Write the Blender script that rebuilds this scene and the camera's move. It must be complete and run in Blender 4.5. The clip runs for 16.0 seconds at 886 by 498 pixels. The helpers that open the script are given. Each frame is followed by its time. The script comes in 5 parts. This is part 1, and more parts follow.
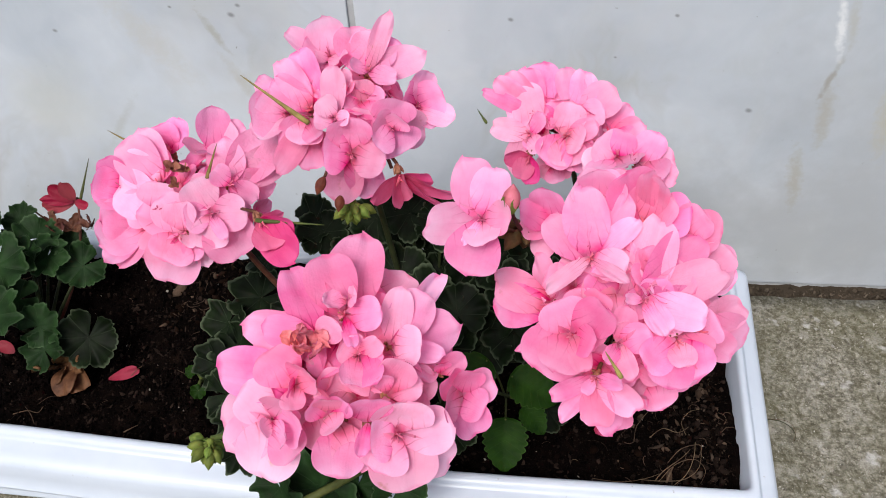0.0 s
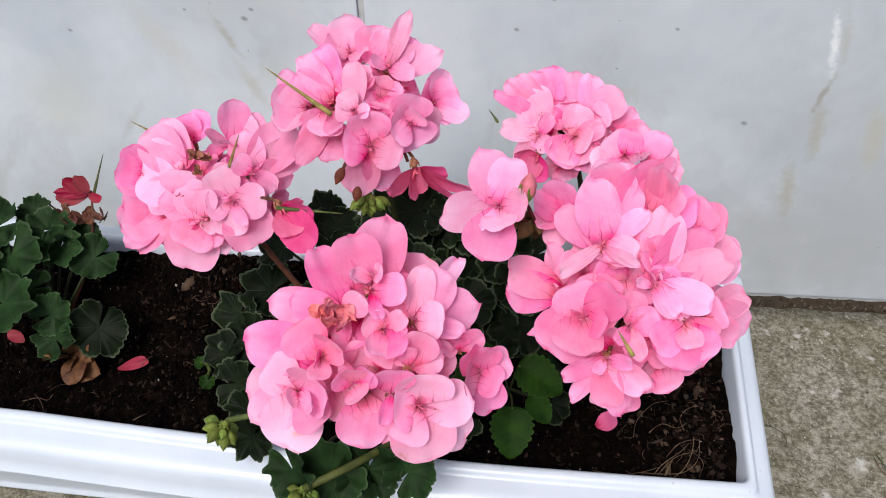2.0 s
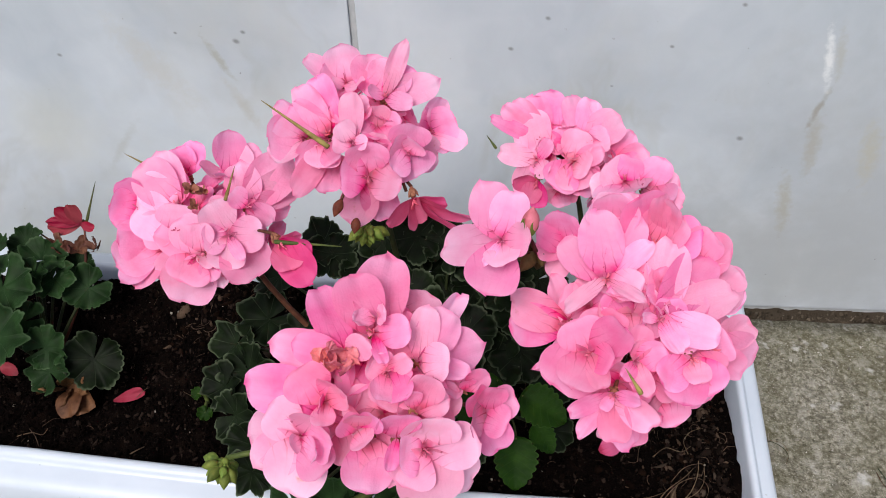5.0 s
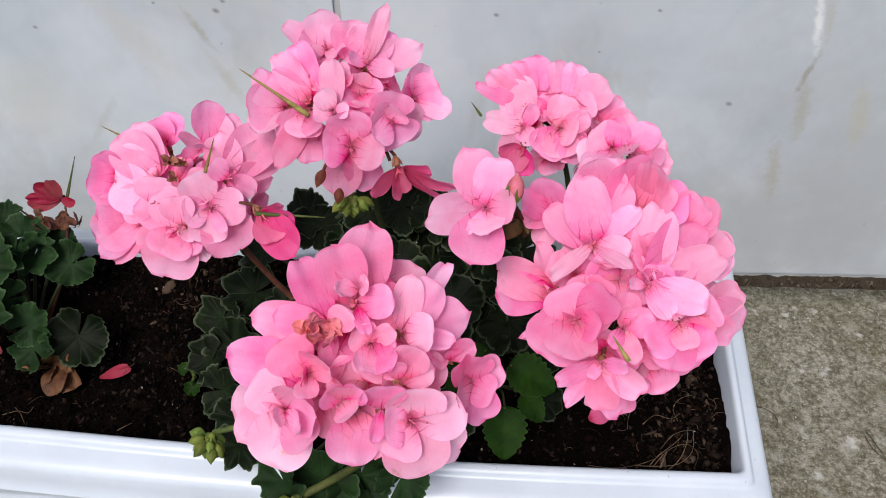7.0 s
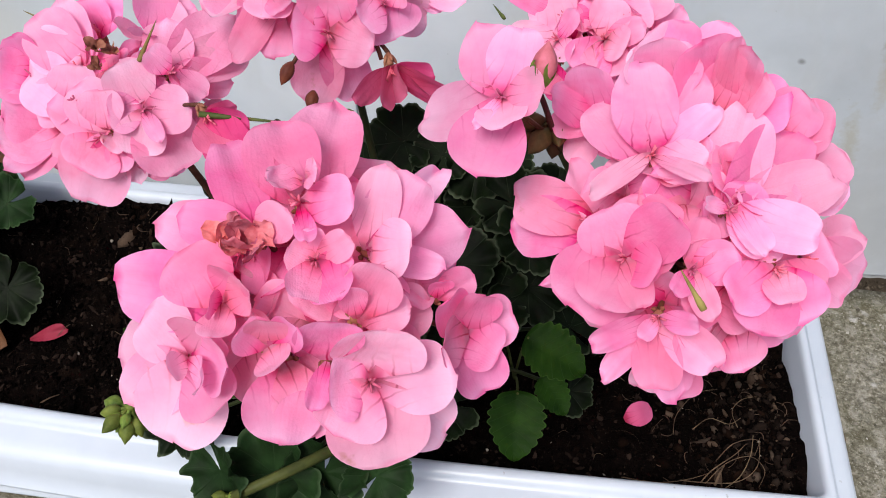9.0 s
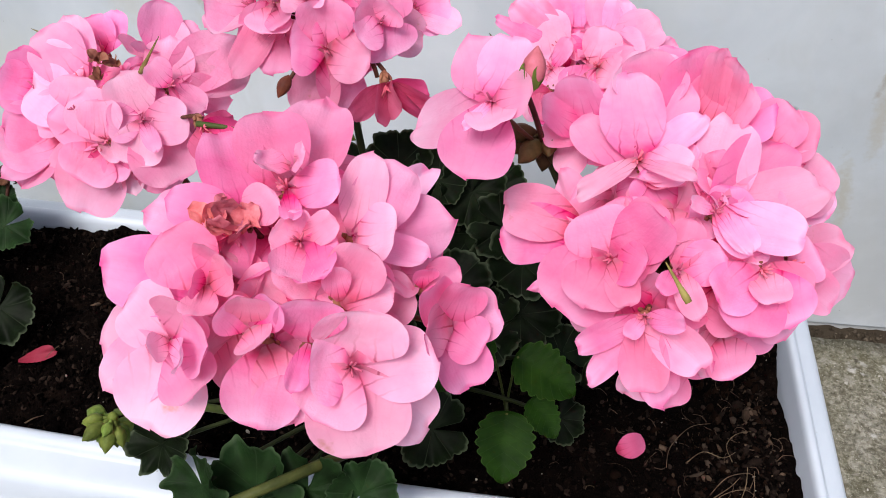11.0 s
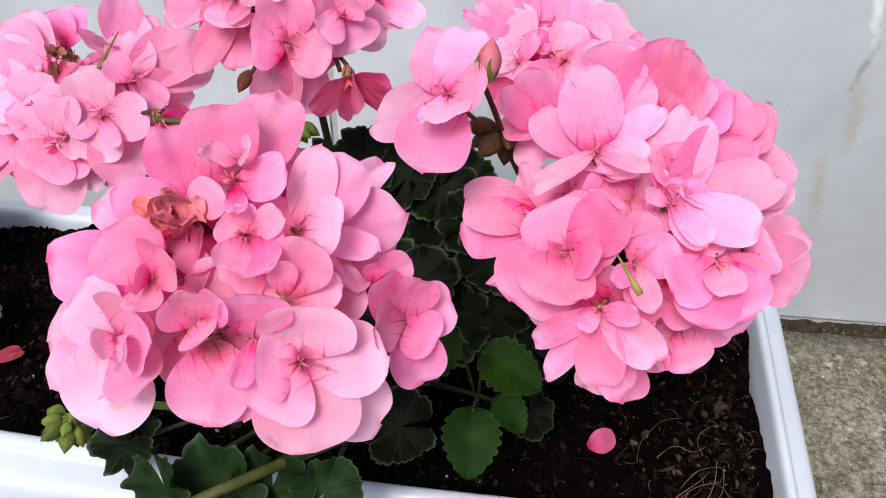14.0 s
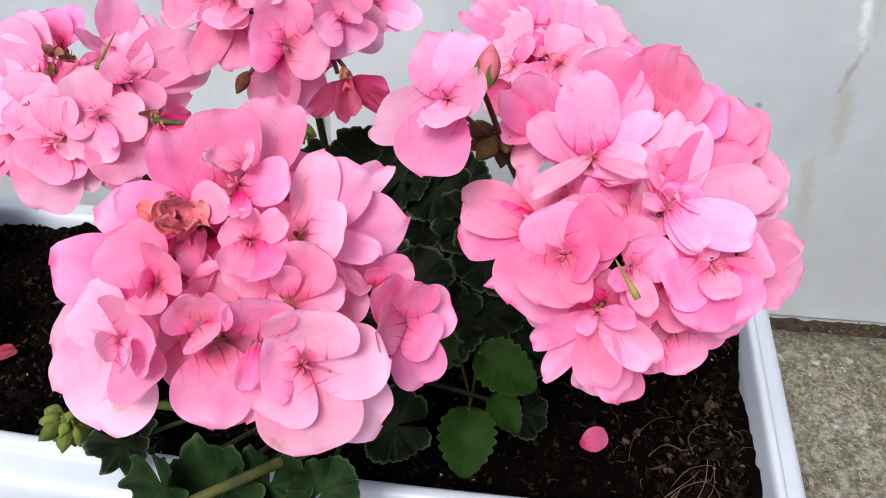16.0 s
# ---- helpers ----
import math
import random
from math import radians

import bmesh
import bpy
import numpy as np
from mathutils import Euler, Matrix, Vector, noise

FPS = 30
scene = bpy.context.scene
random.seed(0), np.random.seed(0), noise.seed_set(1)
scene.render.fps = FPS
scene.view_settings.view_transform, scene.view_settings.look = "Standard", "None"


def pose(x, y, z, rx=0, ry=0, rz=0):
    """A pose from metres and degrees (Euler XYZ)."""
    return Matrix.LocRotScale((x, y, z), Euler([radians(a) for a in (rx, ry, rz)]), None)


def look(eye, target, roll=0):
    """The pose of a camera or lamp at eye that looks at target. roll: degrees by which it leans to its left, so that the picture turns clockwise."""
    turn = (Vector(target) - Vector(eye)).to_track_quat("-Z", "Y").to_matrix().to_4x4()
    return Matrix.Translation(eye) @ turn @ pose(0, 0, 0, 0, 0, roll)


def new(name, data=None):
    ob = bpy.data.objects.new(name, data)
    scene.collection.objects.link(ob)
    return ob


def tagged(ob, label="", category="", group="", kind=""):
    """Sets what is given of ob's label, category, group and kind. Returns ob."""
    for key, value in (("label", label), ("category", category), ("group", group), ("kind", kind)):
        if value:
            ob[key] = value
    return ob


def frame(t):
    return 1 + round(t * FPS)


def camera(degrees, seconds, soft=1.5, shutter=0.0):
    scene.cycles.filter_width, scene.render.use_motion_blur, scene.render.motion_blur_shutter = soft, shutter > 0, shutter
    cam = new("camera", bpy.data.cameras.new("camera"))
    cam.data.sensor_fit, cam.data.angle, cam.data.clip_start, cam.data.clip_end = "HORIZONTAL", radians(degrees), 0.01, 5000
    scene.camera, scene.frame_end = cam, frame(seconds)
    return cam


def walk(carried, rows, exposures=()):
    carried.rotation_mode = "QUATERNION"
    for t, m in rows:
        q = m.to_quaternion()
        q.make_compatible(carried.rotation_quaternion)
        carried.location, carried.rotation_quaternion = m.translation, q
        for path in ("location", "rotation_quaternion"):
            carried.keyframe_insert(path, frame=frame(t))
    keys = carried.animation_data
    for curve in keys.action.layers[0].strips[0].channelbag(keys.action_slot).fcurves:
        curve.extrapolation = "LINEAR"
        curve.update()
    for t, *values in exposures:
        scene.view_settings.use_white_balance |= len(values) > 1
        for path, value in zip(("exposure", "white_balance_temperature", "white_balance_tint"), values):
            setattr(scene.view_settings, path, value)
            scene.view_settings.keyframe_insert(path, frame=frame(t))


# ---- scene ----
cam = camera(59.0, 16.0, soft=1.0)
PATH = [
    (0.0, (-0.1512, -0.2256, 0.6492), (-0.3312, 1.4640, -1.0452), -2.5),
    (0.5, (-0.1608, -0.2424, 0.6504), (-0.3372, 1.4664, -1.0248), -1.1),
    (1.0, (-0.1632, -0.2388, 0.6444), (-0.3072, 1.4856, -1.0188), -0.4),
    (1.5, (-0.1644, -0.2412, 0.6444), (-0.3060, 1.4880, -1.0140), -0.3),
    (2.0, (-0.1644, -0.2496, 0.6480), (-0.3060, 1.4880, -1.0008), -0.4),
    (2.5, (-0.1656, -0.2412, 0.6432), (-0.3024, 1.4940, -1.0092), -0.6),
    (3.0, (-0.1704, -0.2388, 0.6468), (-0.3120, 1.5084, -0.9912), -0.3),
    (3.5, (-0.1680, -0.2376, 0.6492), (-0.3048, 1.5096, -0.9912), -0.5),
    (4.0, (-0.1704, -0.2376, 0.6528), (-0.3036, 1.5192, -0.9768), -0.8),
    (4.2, (-0.1704, -0.2376, 0.6552), (-0.2904, 1.5252, -0.9684), -0.4),
    (6.3, (-0.1680, -0.2328, 0.6504), (-0.2772, 1.4712, -1.0356), -1.6),
    (6.5, (-0.1668, -0.2328, 0.6492), (-0.2592, 1.4664, -1.0428), -1.1),
    (7.0, (-0.1668, -0.2328, 0.6492), (-0.2568, 1.4616, -1.0488), -1.1),
    (7.5, (-0.1656, -0.2328, 0.6504), (-0.2532, 1.4568, -1.0512), -1.1),
    (8.0, (-0.1656, -0.2220, 0.6384), (-0.2136, 1.3944, -1.1340), -0.5),
    (8.5, (-0.1824, -0.2100, 0.6012), (-0.3540, 1.4472, -1.1256), -0.5),
    (9.0, (-0.1584, -0.1836, 0.5472), (-0.3300, 1.5396, -1.1136), -0.3),
    (9.2, (-0.1524, -0.1848, 0.5412), (-0.3300, 1.5768, -1.0788), -1.0),
    (11.3, (-0.1524, -0.1980, 0.5316), (-0.3312, 1.6560, -0.9816), 1.2),
    (11.5, (-0.1500, -0.1932, 0.5328), (-0.3036, 1.6620, -0.9804), 1.1),
    (12.0, (-0.1452, -0.1884, 0.5280), (-0.2952, 1.6680, -0.9864), 0.6),
    (12.5, (-0.1500, -0.1884, 0.5256), (-0.3228, 1.6560, -0.9996), 0.5),
    (13.0, (-0.1476, -0.1908, 0.5244), (-0.3120, 1.6572, -0.9972), 0.8),
    (13.5, (-0.1464, -0.1956, 0.5268), (-0.3096, 1.6500, -0.9984), 1.2),
    (14.0, (-0.1416, -0.1956, 0.5292), (-0.2988, 1.6572, -0.9864), 1.0),
    (14.5, (-0.1404, -0.1944, 0.5292), (-0.2928, 1.6608, -0.9864), 1.0),
    (15.0, (-0.1416, -0.1956, 0.5304), (-0.2964, 1.6584, -0.9864), 1.0),
    (15.5, (-0.1416, -0.1944, 0.5316), (-0.2856, 1.6536, -0.9936), 1.1),
    (16.0, (-0.1452, -0.1968, 0.5328), (-0.2652, 1.6524, -0.9924), 1.9),
]
walk(cam, [(t, look(eye, target, roll)) for t, eye, target, roll in PATH], [(0, 0.47), (4, 0.42), (6.5, 0.35), (8, 0.36), (9, 0.45), (11.5, 0.53), (16, 0.56)])

# Light: a bright overcast sky with a very soft sun
world = bpy.data.worlds.new("sky")
scene.world = world
world.use_nodes = True
wn = world.node_tree.nodes
sky = wn.new("ShaderNodeTexSky")
sky.sky_type, sky.sun_disc = "NISHITA", False
sky.sun_elevation, sky.sun_rotation = radians(53), radians(199)
sky.air_density, sky.dust_density, sky.ozone_density = 1.0, 3.0, 1.0
wn["Background"].inputs[1].default_value = 0.092
world.node_tree.links.new(sky.outputs[0], wn["Background"].inputs[0])
sun_data = bpy.data.lights.new("sun", "SUN")
sun_data.energy, sun_data.angle, sun_data.color = 2.5, radians(26), (1.0, 0.97, 0.93)
sun = new("sun", sun_data)
sun.matrix_world = look((-0.7, -2.0, 2.8), (0, 0, 0))


# ---- materials ----
def material(name):
    m = bpy.data.materials.new(name)
    m.use_nodes = True
    t = m.node_tree
    return m, t, t.nodes["Principled BSDF"]


def node(t, kind, ins=None, operation="", blend_type="", noise_dimensions=""):
    n = t.nodes.new("ShaderNode" + kind)
    if noise_dimensions:
        n.noise_dimensions = noise_dimensions
    if operation:
        n.operation = operation
    if blend_type:
        n.data_type, n.blend_type = "RGBA", blend_type
    for k, v in (ins or {}).items():
        if isinstance(v, bpy.types.NodeSocket):
            t.links.new(v, n.inputs[k])
        else:
            n.inputs[k].default_value = v
    return n


def noise_tex(t, vec, scale, detail=4.0, rough=0.6, lac=2.0):
    return node(t, "TexNoise", {"Vector": vec, "Scale": scale, "Detail": detail, "Roughness": rough, "Lacunarity": lac})


def ramp(t, fac, stops):
    n = node(t, "ValToRGB", {"Fac": fac})
    e = n.color_ramp.elements
    while len(e) < len(stops):
        e.new(0.5)
    for k, (p, c) in zip(e, stops):
        k.position, k.color = p, (*c, 1) if len(c) == 3 else c
    return n


def mix(t, fac, a, b, blend="MIX"):
    n = node(t, "Mix", blend_type=blend)
    for i, v in ((0, fac), (6, a), (7, b)):
        if isinstance(v, bpy.types.NodeSocket):
            t.links.new(v, n.inputs[i])
        elif i == 0:
            n.inputs[0].default_value = v
        else:
            n.inputs[i].default_value = (*v, 1)
    return n.outputs[2]


def calc(t, op, a, b=0.0, c=0.0):
    return node(t, "Math", {0: a, 1: b, 2: c}, operation=op).outputs[0]


def bump(t, bsdf, height, strength, dist):
    b = node(t, "Bump", {"Height": height, "Strength": strength, "Distance": dist})
    t.links.new(b.outputs[0], bsdf.inputs["Normal"])


def petal_material(name, throat, body, edge, vein, glow=0.35, deep_throat=1.0):
    """Soft pink petal: pale rim, deeper throat, fine branching veins, light shining through."""
    m, t, b = material(name)
    uv = node(t, "UVMap").outputs[0]
    sep = node(t, "SeparateXYZ", {0: uv})
    u, v = sep.outputs[0], sep.outputs[1]
    info = node(t, "ObjectInfo")
    obj = node(t, "TexCoord").outputs["Object"]
    half = tuple(0.35 * e + 0.65 * c for e, c in zip(edge, body))
    pale = tuple(0.75 * e + 0.25 * c for e, c in zip(edge, body))
    base = ramp(t, v, [(0.0, vein), (0.05 * deep_throat, vein), (0.11 * deep_throat, throat), (0.22 * deep_throat, body), (0.46, half), (0.70, half), (0.93, pale), (1.0, body)]).outputs[0]
    blotch = noise_tex(t, obj, 90, 3).outputs[0]
    base = mix(t, calc(t, "MULTIPLY", ramp(t, blotch, [(0.35, (0, 0, 0)), (0.7, (1, 1, 1))]).outputs[0], 0.45), base, edge)
    # some petals are a deeper pink all over
    deep_pink = calc(t, "POWER", node(t, "TexWhiteNoise", {"W": calc(t, "ADD", info.outputs["Random"], 3.7)}, noise_dimensions="1D").outputs[0], 1.6)
    base = mix(t, calc(t, "MULTIPLY", deep_pink, 0.42), base, tuple(0.5 * (c + d) for c, d in zip(throat, body)))
    # veins fan out from the throat
    fan = calc(t, "MULTIPLY", calc(t, "SUBTRACT", u, 0.5), 9.0)
    wob = noise_tex(t, obj, 160, 2).outputs[0]
    wave = calc(t, "SINE", calc(t, "MULTIPLY_ADD", fan, 6.0, calc(t, "MULTIPLY", wob, 3.0)))
    line = ramp(t, wave, [(0.86, (0, 0, 0)), (1.0, (1, 1, 1))]).outputs[0]
    fade = ramp(t, v, [(0.06, (1, 1, 1)), (0.30, (0.3, 0.3, 0.3)), (0.55, (0.03, 0.03, 0.03))]).outputs[0]
    base = mix(t, calc(t, "MULTIPLY", calc(t, "MULTIPLY", line, fade), 0.95), base, vein)
    # a few petals are bruised tan
    spot = ramp(t, noise_tex(t, obj, 75, 4).outputs[0], [(0.66, (0, 0, 0)), (0.73, (1, 1, 1))]).outputs[0]
    old = calc(t, "GREATER_THAN", info.outputs["Random"], 0.78)
    base = mix(t, calc(t, "MULTIPLY", calc(t, "MULTIPLY", spot, old), 0.6), base, (0.62, 0.20, 0.12))
    hsv = node(t, "HueSaturation", {"Color": base, "Hue": calc(t, "MULTIPLY_ADD", info.outputs["Random"], 0.009, 0.492),
                                    "Value": calc(t, "MULTIPLY_ADD", node(t, "TexWhiteNoise", {"W": info.outputs["Random"]}, noise_dimensions="1D").outputs[0], 0.24, 0.86), "Saturation": calc(t, "MULTIPLY_ADD", info.outputs["Random"], -0.22, 1.12)})
    t.links.new(hsv.outputs[0], b.inputs["Base Color"])
    b.inputs["Roughness"].default_value = 0.55
    b.inputs["Sheen Weight"].default_value = 0.03
    b.inputs["Specular IOR Level"].default_value = 0.25
    fine = noise_tex(t, obj, 700, 3).outputs[0]
    silk = calc(t, "SINE", calc(t, "MULTIPLY_ADD", fan, 15.0, calc(t, "MULTIPLY", wob, 9.0)))
    folds = noise_tex(t, obj, 130, 2).outputs[0]
    bump(t, b, calc(t, "ADD", calc(t, "MULTIPLY", silk, 0.035), calc(t, "MULTIPLY_ADD", folds, 3.0, fine)), 0.35, 0.0009)
    deep = node(t, "HueSaturation", {"Color": hsv.outputs[0], "Saturation": 1.03})
    tr = node(t, "BsdfTranslucent", {"Color": deep.outputs[0]})
    mx = node(t, "MixShader", {0: glow, 1: b.outputs[0], 2: tr.outputs[0]})
    t.links.new(mx.outputs[0], t.nodes["Material Output"].inputs[0])
    return m


PETAL = petal_material("pink_petal", (0.76, 0.05, 0.17), (0.91, 0.168, 0.388), (0.975, 0.53, 0.79), (0.42, 0.012, 0.06), 0.42, 1.3)
PALE_PETAL = petal_material("pale_pink_petal", (0.82, 0.09, 0.26), (0.945, 0.275, 0.525), (0.985, 0.655, 0.875), (0.42, 0.012, 0.08), 0.42)
RED_PETAL = petal_material("red_petal", (0.12, 0.003, 0.012), (0.21, 0.004, 0.018), (0.28, 0.01, 0.028), (0.12, 0.0, 0.01), 0.15)
FALLEN_PETAL = petal_material("fallen_petal", (0.16, 0.010, 0.018), (0.22, 0.018, 0.032), (0.30, 0.05, 0.07), (0.14, 0.008, 0.015), 0.15)
DROOP_PETAL = petal_material("rose_petal", (0.48, 0.015, 0.08), (0.70, 0.06, 0.205), (0.82, 0.19, 0.40), (0.36, 0.012, 0.05))


def plant_material(name, dark, light, glow=0.12, scale=60.0, rough=0.6):
    m, t, b = material(name)
    obj = node(t, "TexCoord").outputs["Object"]
    info = node(t, "ObjectInfo")
    n = noise_tex(t, obj, scale, 5).outputs[0]
    base = ramp(t, n, [(0.3, dark), (0.75, light)]).outputs[0]
    hsv = node(t, "HueSaturation", {"Color": base, "Hue": calc(t, "MULTIPLY_ADD", info.outputs["Random"], 0.03, 0.485),
                                    "Value": calc(t, "MULTIPLY_ADD", info.outputs["Random"], 0.5, 0.75)})
    t.links.new(hsv.outputs[0], b.inputs["Base Color"])
    b.inputs["Roughness"].default_value = rough
    b.inputs["Specular IOR Level"].default_value = 0.2
    bump(t, b, noise_tex(t, obj, 500, 3).outputs[0], 0.3, 0.0006)
    deep = node(t, "HueSaturation", {"Color": hsv.outputs[0], "Saturation": 1.03})
    tr = node(t, "BsdfTranslucent", {"Color": deep.outputs[0]})
    mx = node(t, "MixShader", {0: glow, 1: b.outputs[0], 2: tr.outputs[0]})
    t.links.new(mx.outputs[0], t.nodes["Material Output"].inputs[0])
    return m


def leaf_material(name, dark, mid, rim, zone):
    """Felted zonal leaf: radiating paler veins, faint dark zone, pale downy rim."""
    m, t, b = material(name)
    uv = node(t, "UVMap").outputs[0]
    sep = node(t, "SeparateXYZ", {0: uv})
    ang, rad = sep.outputs[0], sep.outputs[1]
    obj = node(t, "TexCoord").outputs["Object"]
    info = node(t, "ObjectInfo")
    n = noise_tex(t, obj, 90, 5).outputs[0]
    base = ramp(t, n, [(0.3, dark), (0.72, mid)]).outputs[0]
    ring = ramp(t, calc(t, "MULTIPLY_ADD", n, 0.16, rad), [(0.42, (0, 0, 0)), (0.58, (1, 1, 1)), (0.72, (1, 1, 1)), (0.86, (0, 0, 0))]).outputs[0]
    base = mix(t, calc(t, "MULTIPLY", ring, 0.45), base, zone)
    wave = calc(t, "ABSOLUTE", calc(t, "SINE", calc(t, "MULTIPLY", ang, math.pi * 7)))
    veins = ramp(t, wave, [(0.0, (1, 1, 1)), (0.09, (0, 0, 0))]).outputs[0]
    base = mix(t, calc(t, "MULTIPLY", veins, 0.16), base, rim)
    edge = ramp(t, rad, [(0.90, (0, 0, 0)), (1.0, (1, 1, 1))]).outputs[0]
    base = mix(t, calc(t, "MULTIPLY", edge, 0.45), base, rim)
    hsv = node(t, "HueSaturation", {"Color": base, "Value": calc(t, "MULTIPLY_ADD", info.outputs["Random"], 0.5, 0.75)})
    t.links.new(hsv.outputs[0], b.inputs["Base Color"])
    b.inputs["Roughness"].default_value = 0.55
    b.inputs["Specular IOR Level"].default_value = 0.08
    hgt = calc(t, "ADD", calc(t, "MULTIPLY", veins, -0.8), noise_tex(t, obj, 420, 4).outputs[0])
    bump(t, b, hgt, 0.45, 0.0008)
    deep = node(t, "HueSaturation", {"Color": hsv.outputs[0], "Saturation": 1.03})
    tr = node(t, "BsdfTranslucent", {"Color": deep.outputs[0]})
    mx = node(t, "MixShader", {0: 0.12, 1: b.outputs[0], 2: tr.outputs[0]})
    t.links.new(mx.outputs[0], t.nodes["Material Output"].inputs[0])
    return m


# near-black: the shade under the flower heads is put into this leaf colour
DARK_SHADED_LEAF = leaf_material("dark_shaded_leaf", (0.003, 0.006, 0.002), (0.008, 0.015, 0.005), (0.15, 0.19, 0.115), (0.002, 0.003, 0.0015))
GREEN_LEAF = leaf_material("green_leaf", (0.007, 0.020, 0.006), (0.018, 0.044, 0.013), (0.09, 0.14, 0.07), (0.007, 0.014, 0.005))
WEED_LEAF = leaf_material("weed_leaf", (0.006, 0.022, 0.002), (0.018, 0.054, 0.004), (0.07, 0.14, 0.03), (0.010, 0.034, 0.003))
BUD = plant_material("bud_green", (0.05, 0.085, 0.012), (0.22, 0.28, 0.055), 0.15, 140)
BUD_PINK = plant_material("bud_pink", (0.48, 0.10, 0.08), (0.80, 0.22, 0.28), 0.1, 160)
BUD_DARK = plant_material("bud_dark_red", (0.06, 0.010, 0.009), (0.17, 0.045, 0.025), 0.1, 140)
# bud colour darkened to stand for the shade between the flower heads
BUD_SHADED = plant_material("bud_shaded", (0.045, 0.026, 0.010), (0.13, 0.085, 0.03), 0.1, 140)
CALYX = plant_material("calyx", (0.22, 0.06, 0.05), (0.34, 0.16, 0.09), 0.15, 140)
STALK = plant_material("stalk_green", (0.035, 0.05, 0.012), (0.10, 0.12, 0.03), 0.05, 120)
STALK_DARK = plant_material("stalk_dark", (0.010, 0.016, 0.005), (0.035, 0.042, 0.013), 0.0, 120)
STALK_RED = plant_material("stalk_red", (0.05, 0.014, 0.010), (0.13, 0.05, 0.03), 0.05, 120)
DRIED = plant_material("dried_petal", (0.50, 0.08, 0.11), (0.84, 0.30, 0.36), 0.2, 220)
DEAD = plant_material("dead_leaf", (0.05, 0.02, 0.009), (0.17, 0.08, 0.035), 0.1, 120)
POD = plant_material("seed_pod", (0.14, 0.10, 0.03), (0.32, 0.25, 0.08), 0.05, 200)
STAMEN = plant_material("stamen_pink", (0.5, 0.06, 0.13), (0.82, 0.22, 0.35), 0.1, 200)


def planter_material():
    m, t, b = material("white_plastic")
    obj = node(t, "TexCoord").outputs["Object"]
    n = noise_tex(t, obj, 25, 6).outputs[0]
    base = ramp(t, n, [(0.3, (0.46, 0.51, 0.585)), (0.7, (0.51, 0.56, 0.635))]).outputs[0]
    spots = noise_tex(t, obj, 260, 2, 0.5).outputs[0]
    speck = ramp(t, spots, [(0.74, (0, 0, 0)), (0.80, (1, 1, 1))]).outputs[0]
    base = mix(t, calc(t, "MULTIPLY", speck, 0.55), base, (0.2, 0.19, 0.17))
    t.links.new(base, b.inputs["Base Color"])
    b.inputs["Roughness"].default_value = 0.32
    bump(t, b, noise_tex(t, obj, 900, 3).outputs[0], 0.06, 0.0004)
    return m


def soil_material():
    m, t, b = material("potting_soil")
    obj = node(t, "TexCoord").outputs["Object"]
    n1 = noise_tex(t, obj, 45, 6, 0.65).outputs[0]
    n2 = noise_tex(t, obj, 420, 4, 0.7).outputs[0]
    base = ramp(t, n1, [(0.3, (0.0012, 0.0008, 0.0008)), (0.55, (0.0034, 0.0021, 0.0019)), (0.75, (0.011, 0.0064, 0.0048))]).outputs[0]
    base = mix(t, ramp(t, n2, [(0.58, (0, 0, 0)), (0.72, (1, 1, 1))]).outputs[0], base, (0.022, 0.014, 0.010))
    t.links.new(base, b.inputs["Base Color"])
    b.inputs["Roughness"].default_value = 0.9
    b.inputs["Specular IOR Level"].default_value = 0.02
    bump(t, b, calc(t, "ADD", n2, noise_tex(t, obj, 1400, 2).outputs[0]), 0.9, 0.002)
    return m


def crumb_material(name, c0, c1, c2):
    m, t, b = material(name)
    geo = node(t, "NewGeometry")
    obj = node(t, "TexCoord").outputs["Object"]
    base = ramp(t, geo.outputs["Random Per Island"], [(0.0, c0), (0.75, c1), (1.0, c2)]).outputs[0]
    base = mix(t, calc(t, "MULTIPLY", noise_tex(t, obj, 700, 3).outputs[0], 0.5), base, c0)
    t.links.new(base, b.inputs["Base Color"])
    b.inputs["Roughness"].default_value = 0.9
    b.inputs["Specular IOR Level"].default_value = 0.02
    bump(t, b, noise_tex(t, obj, 900, 3).outputs[0], 0.8, 0.001)
    return m


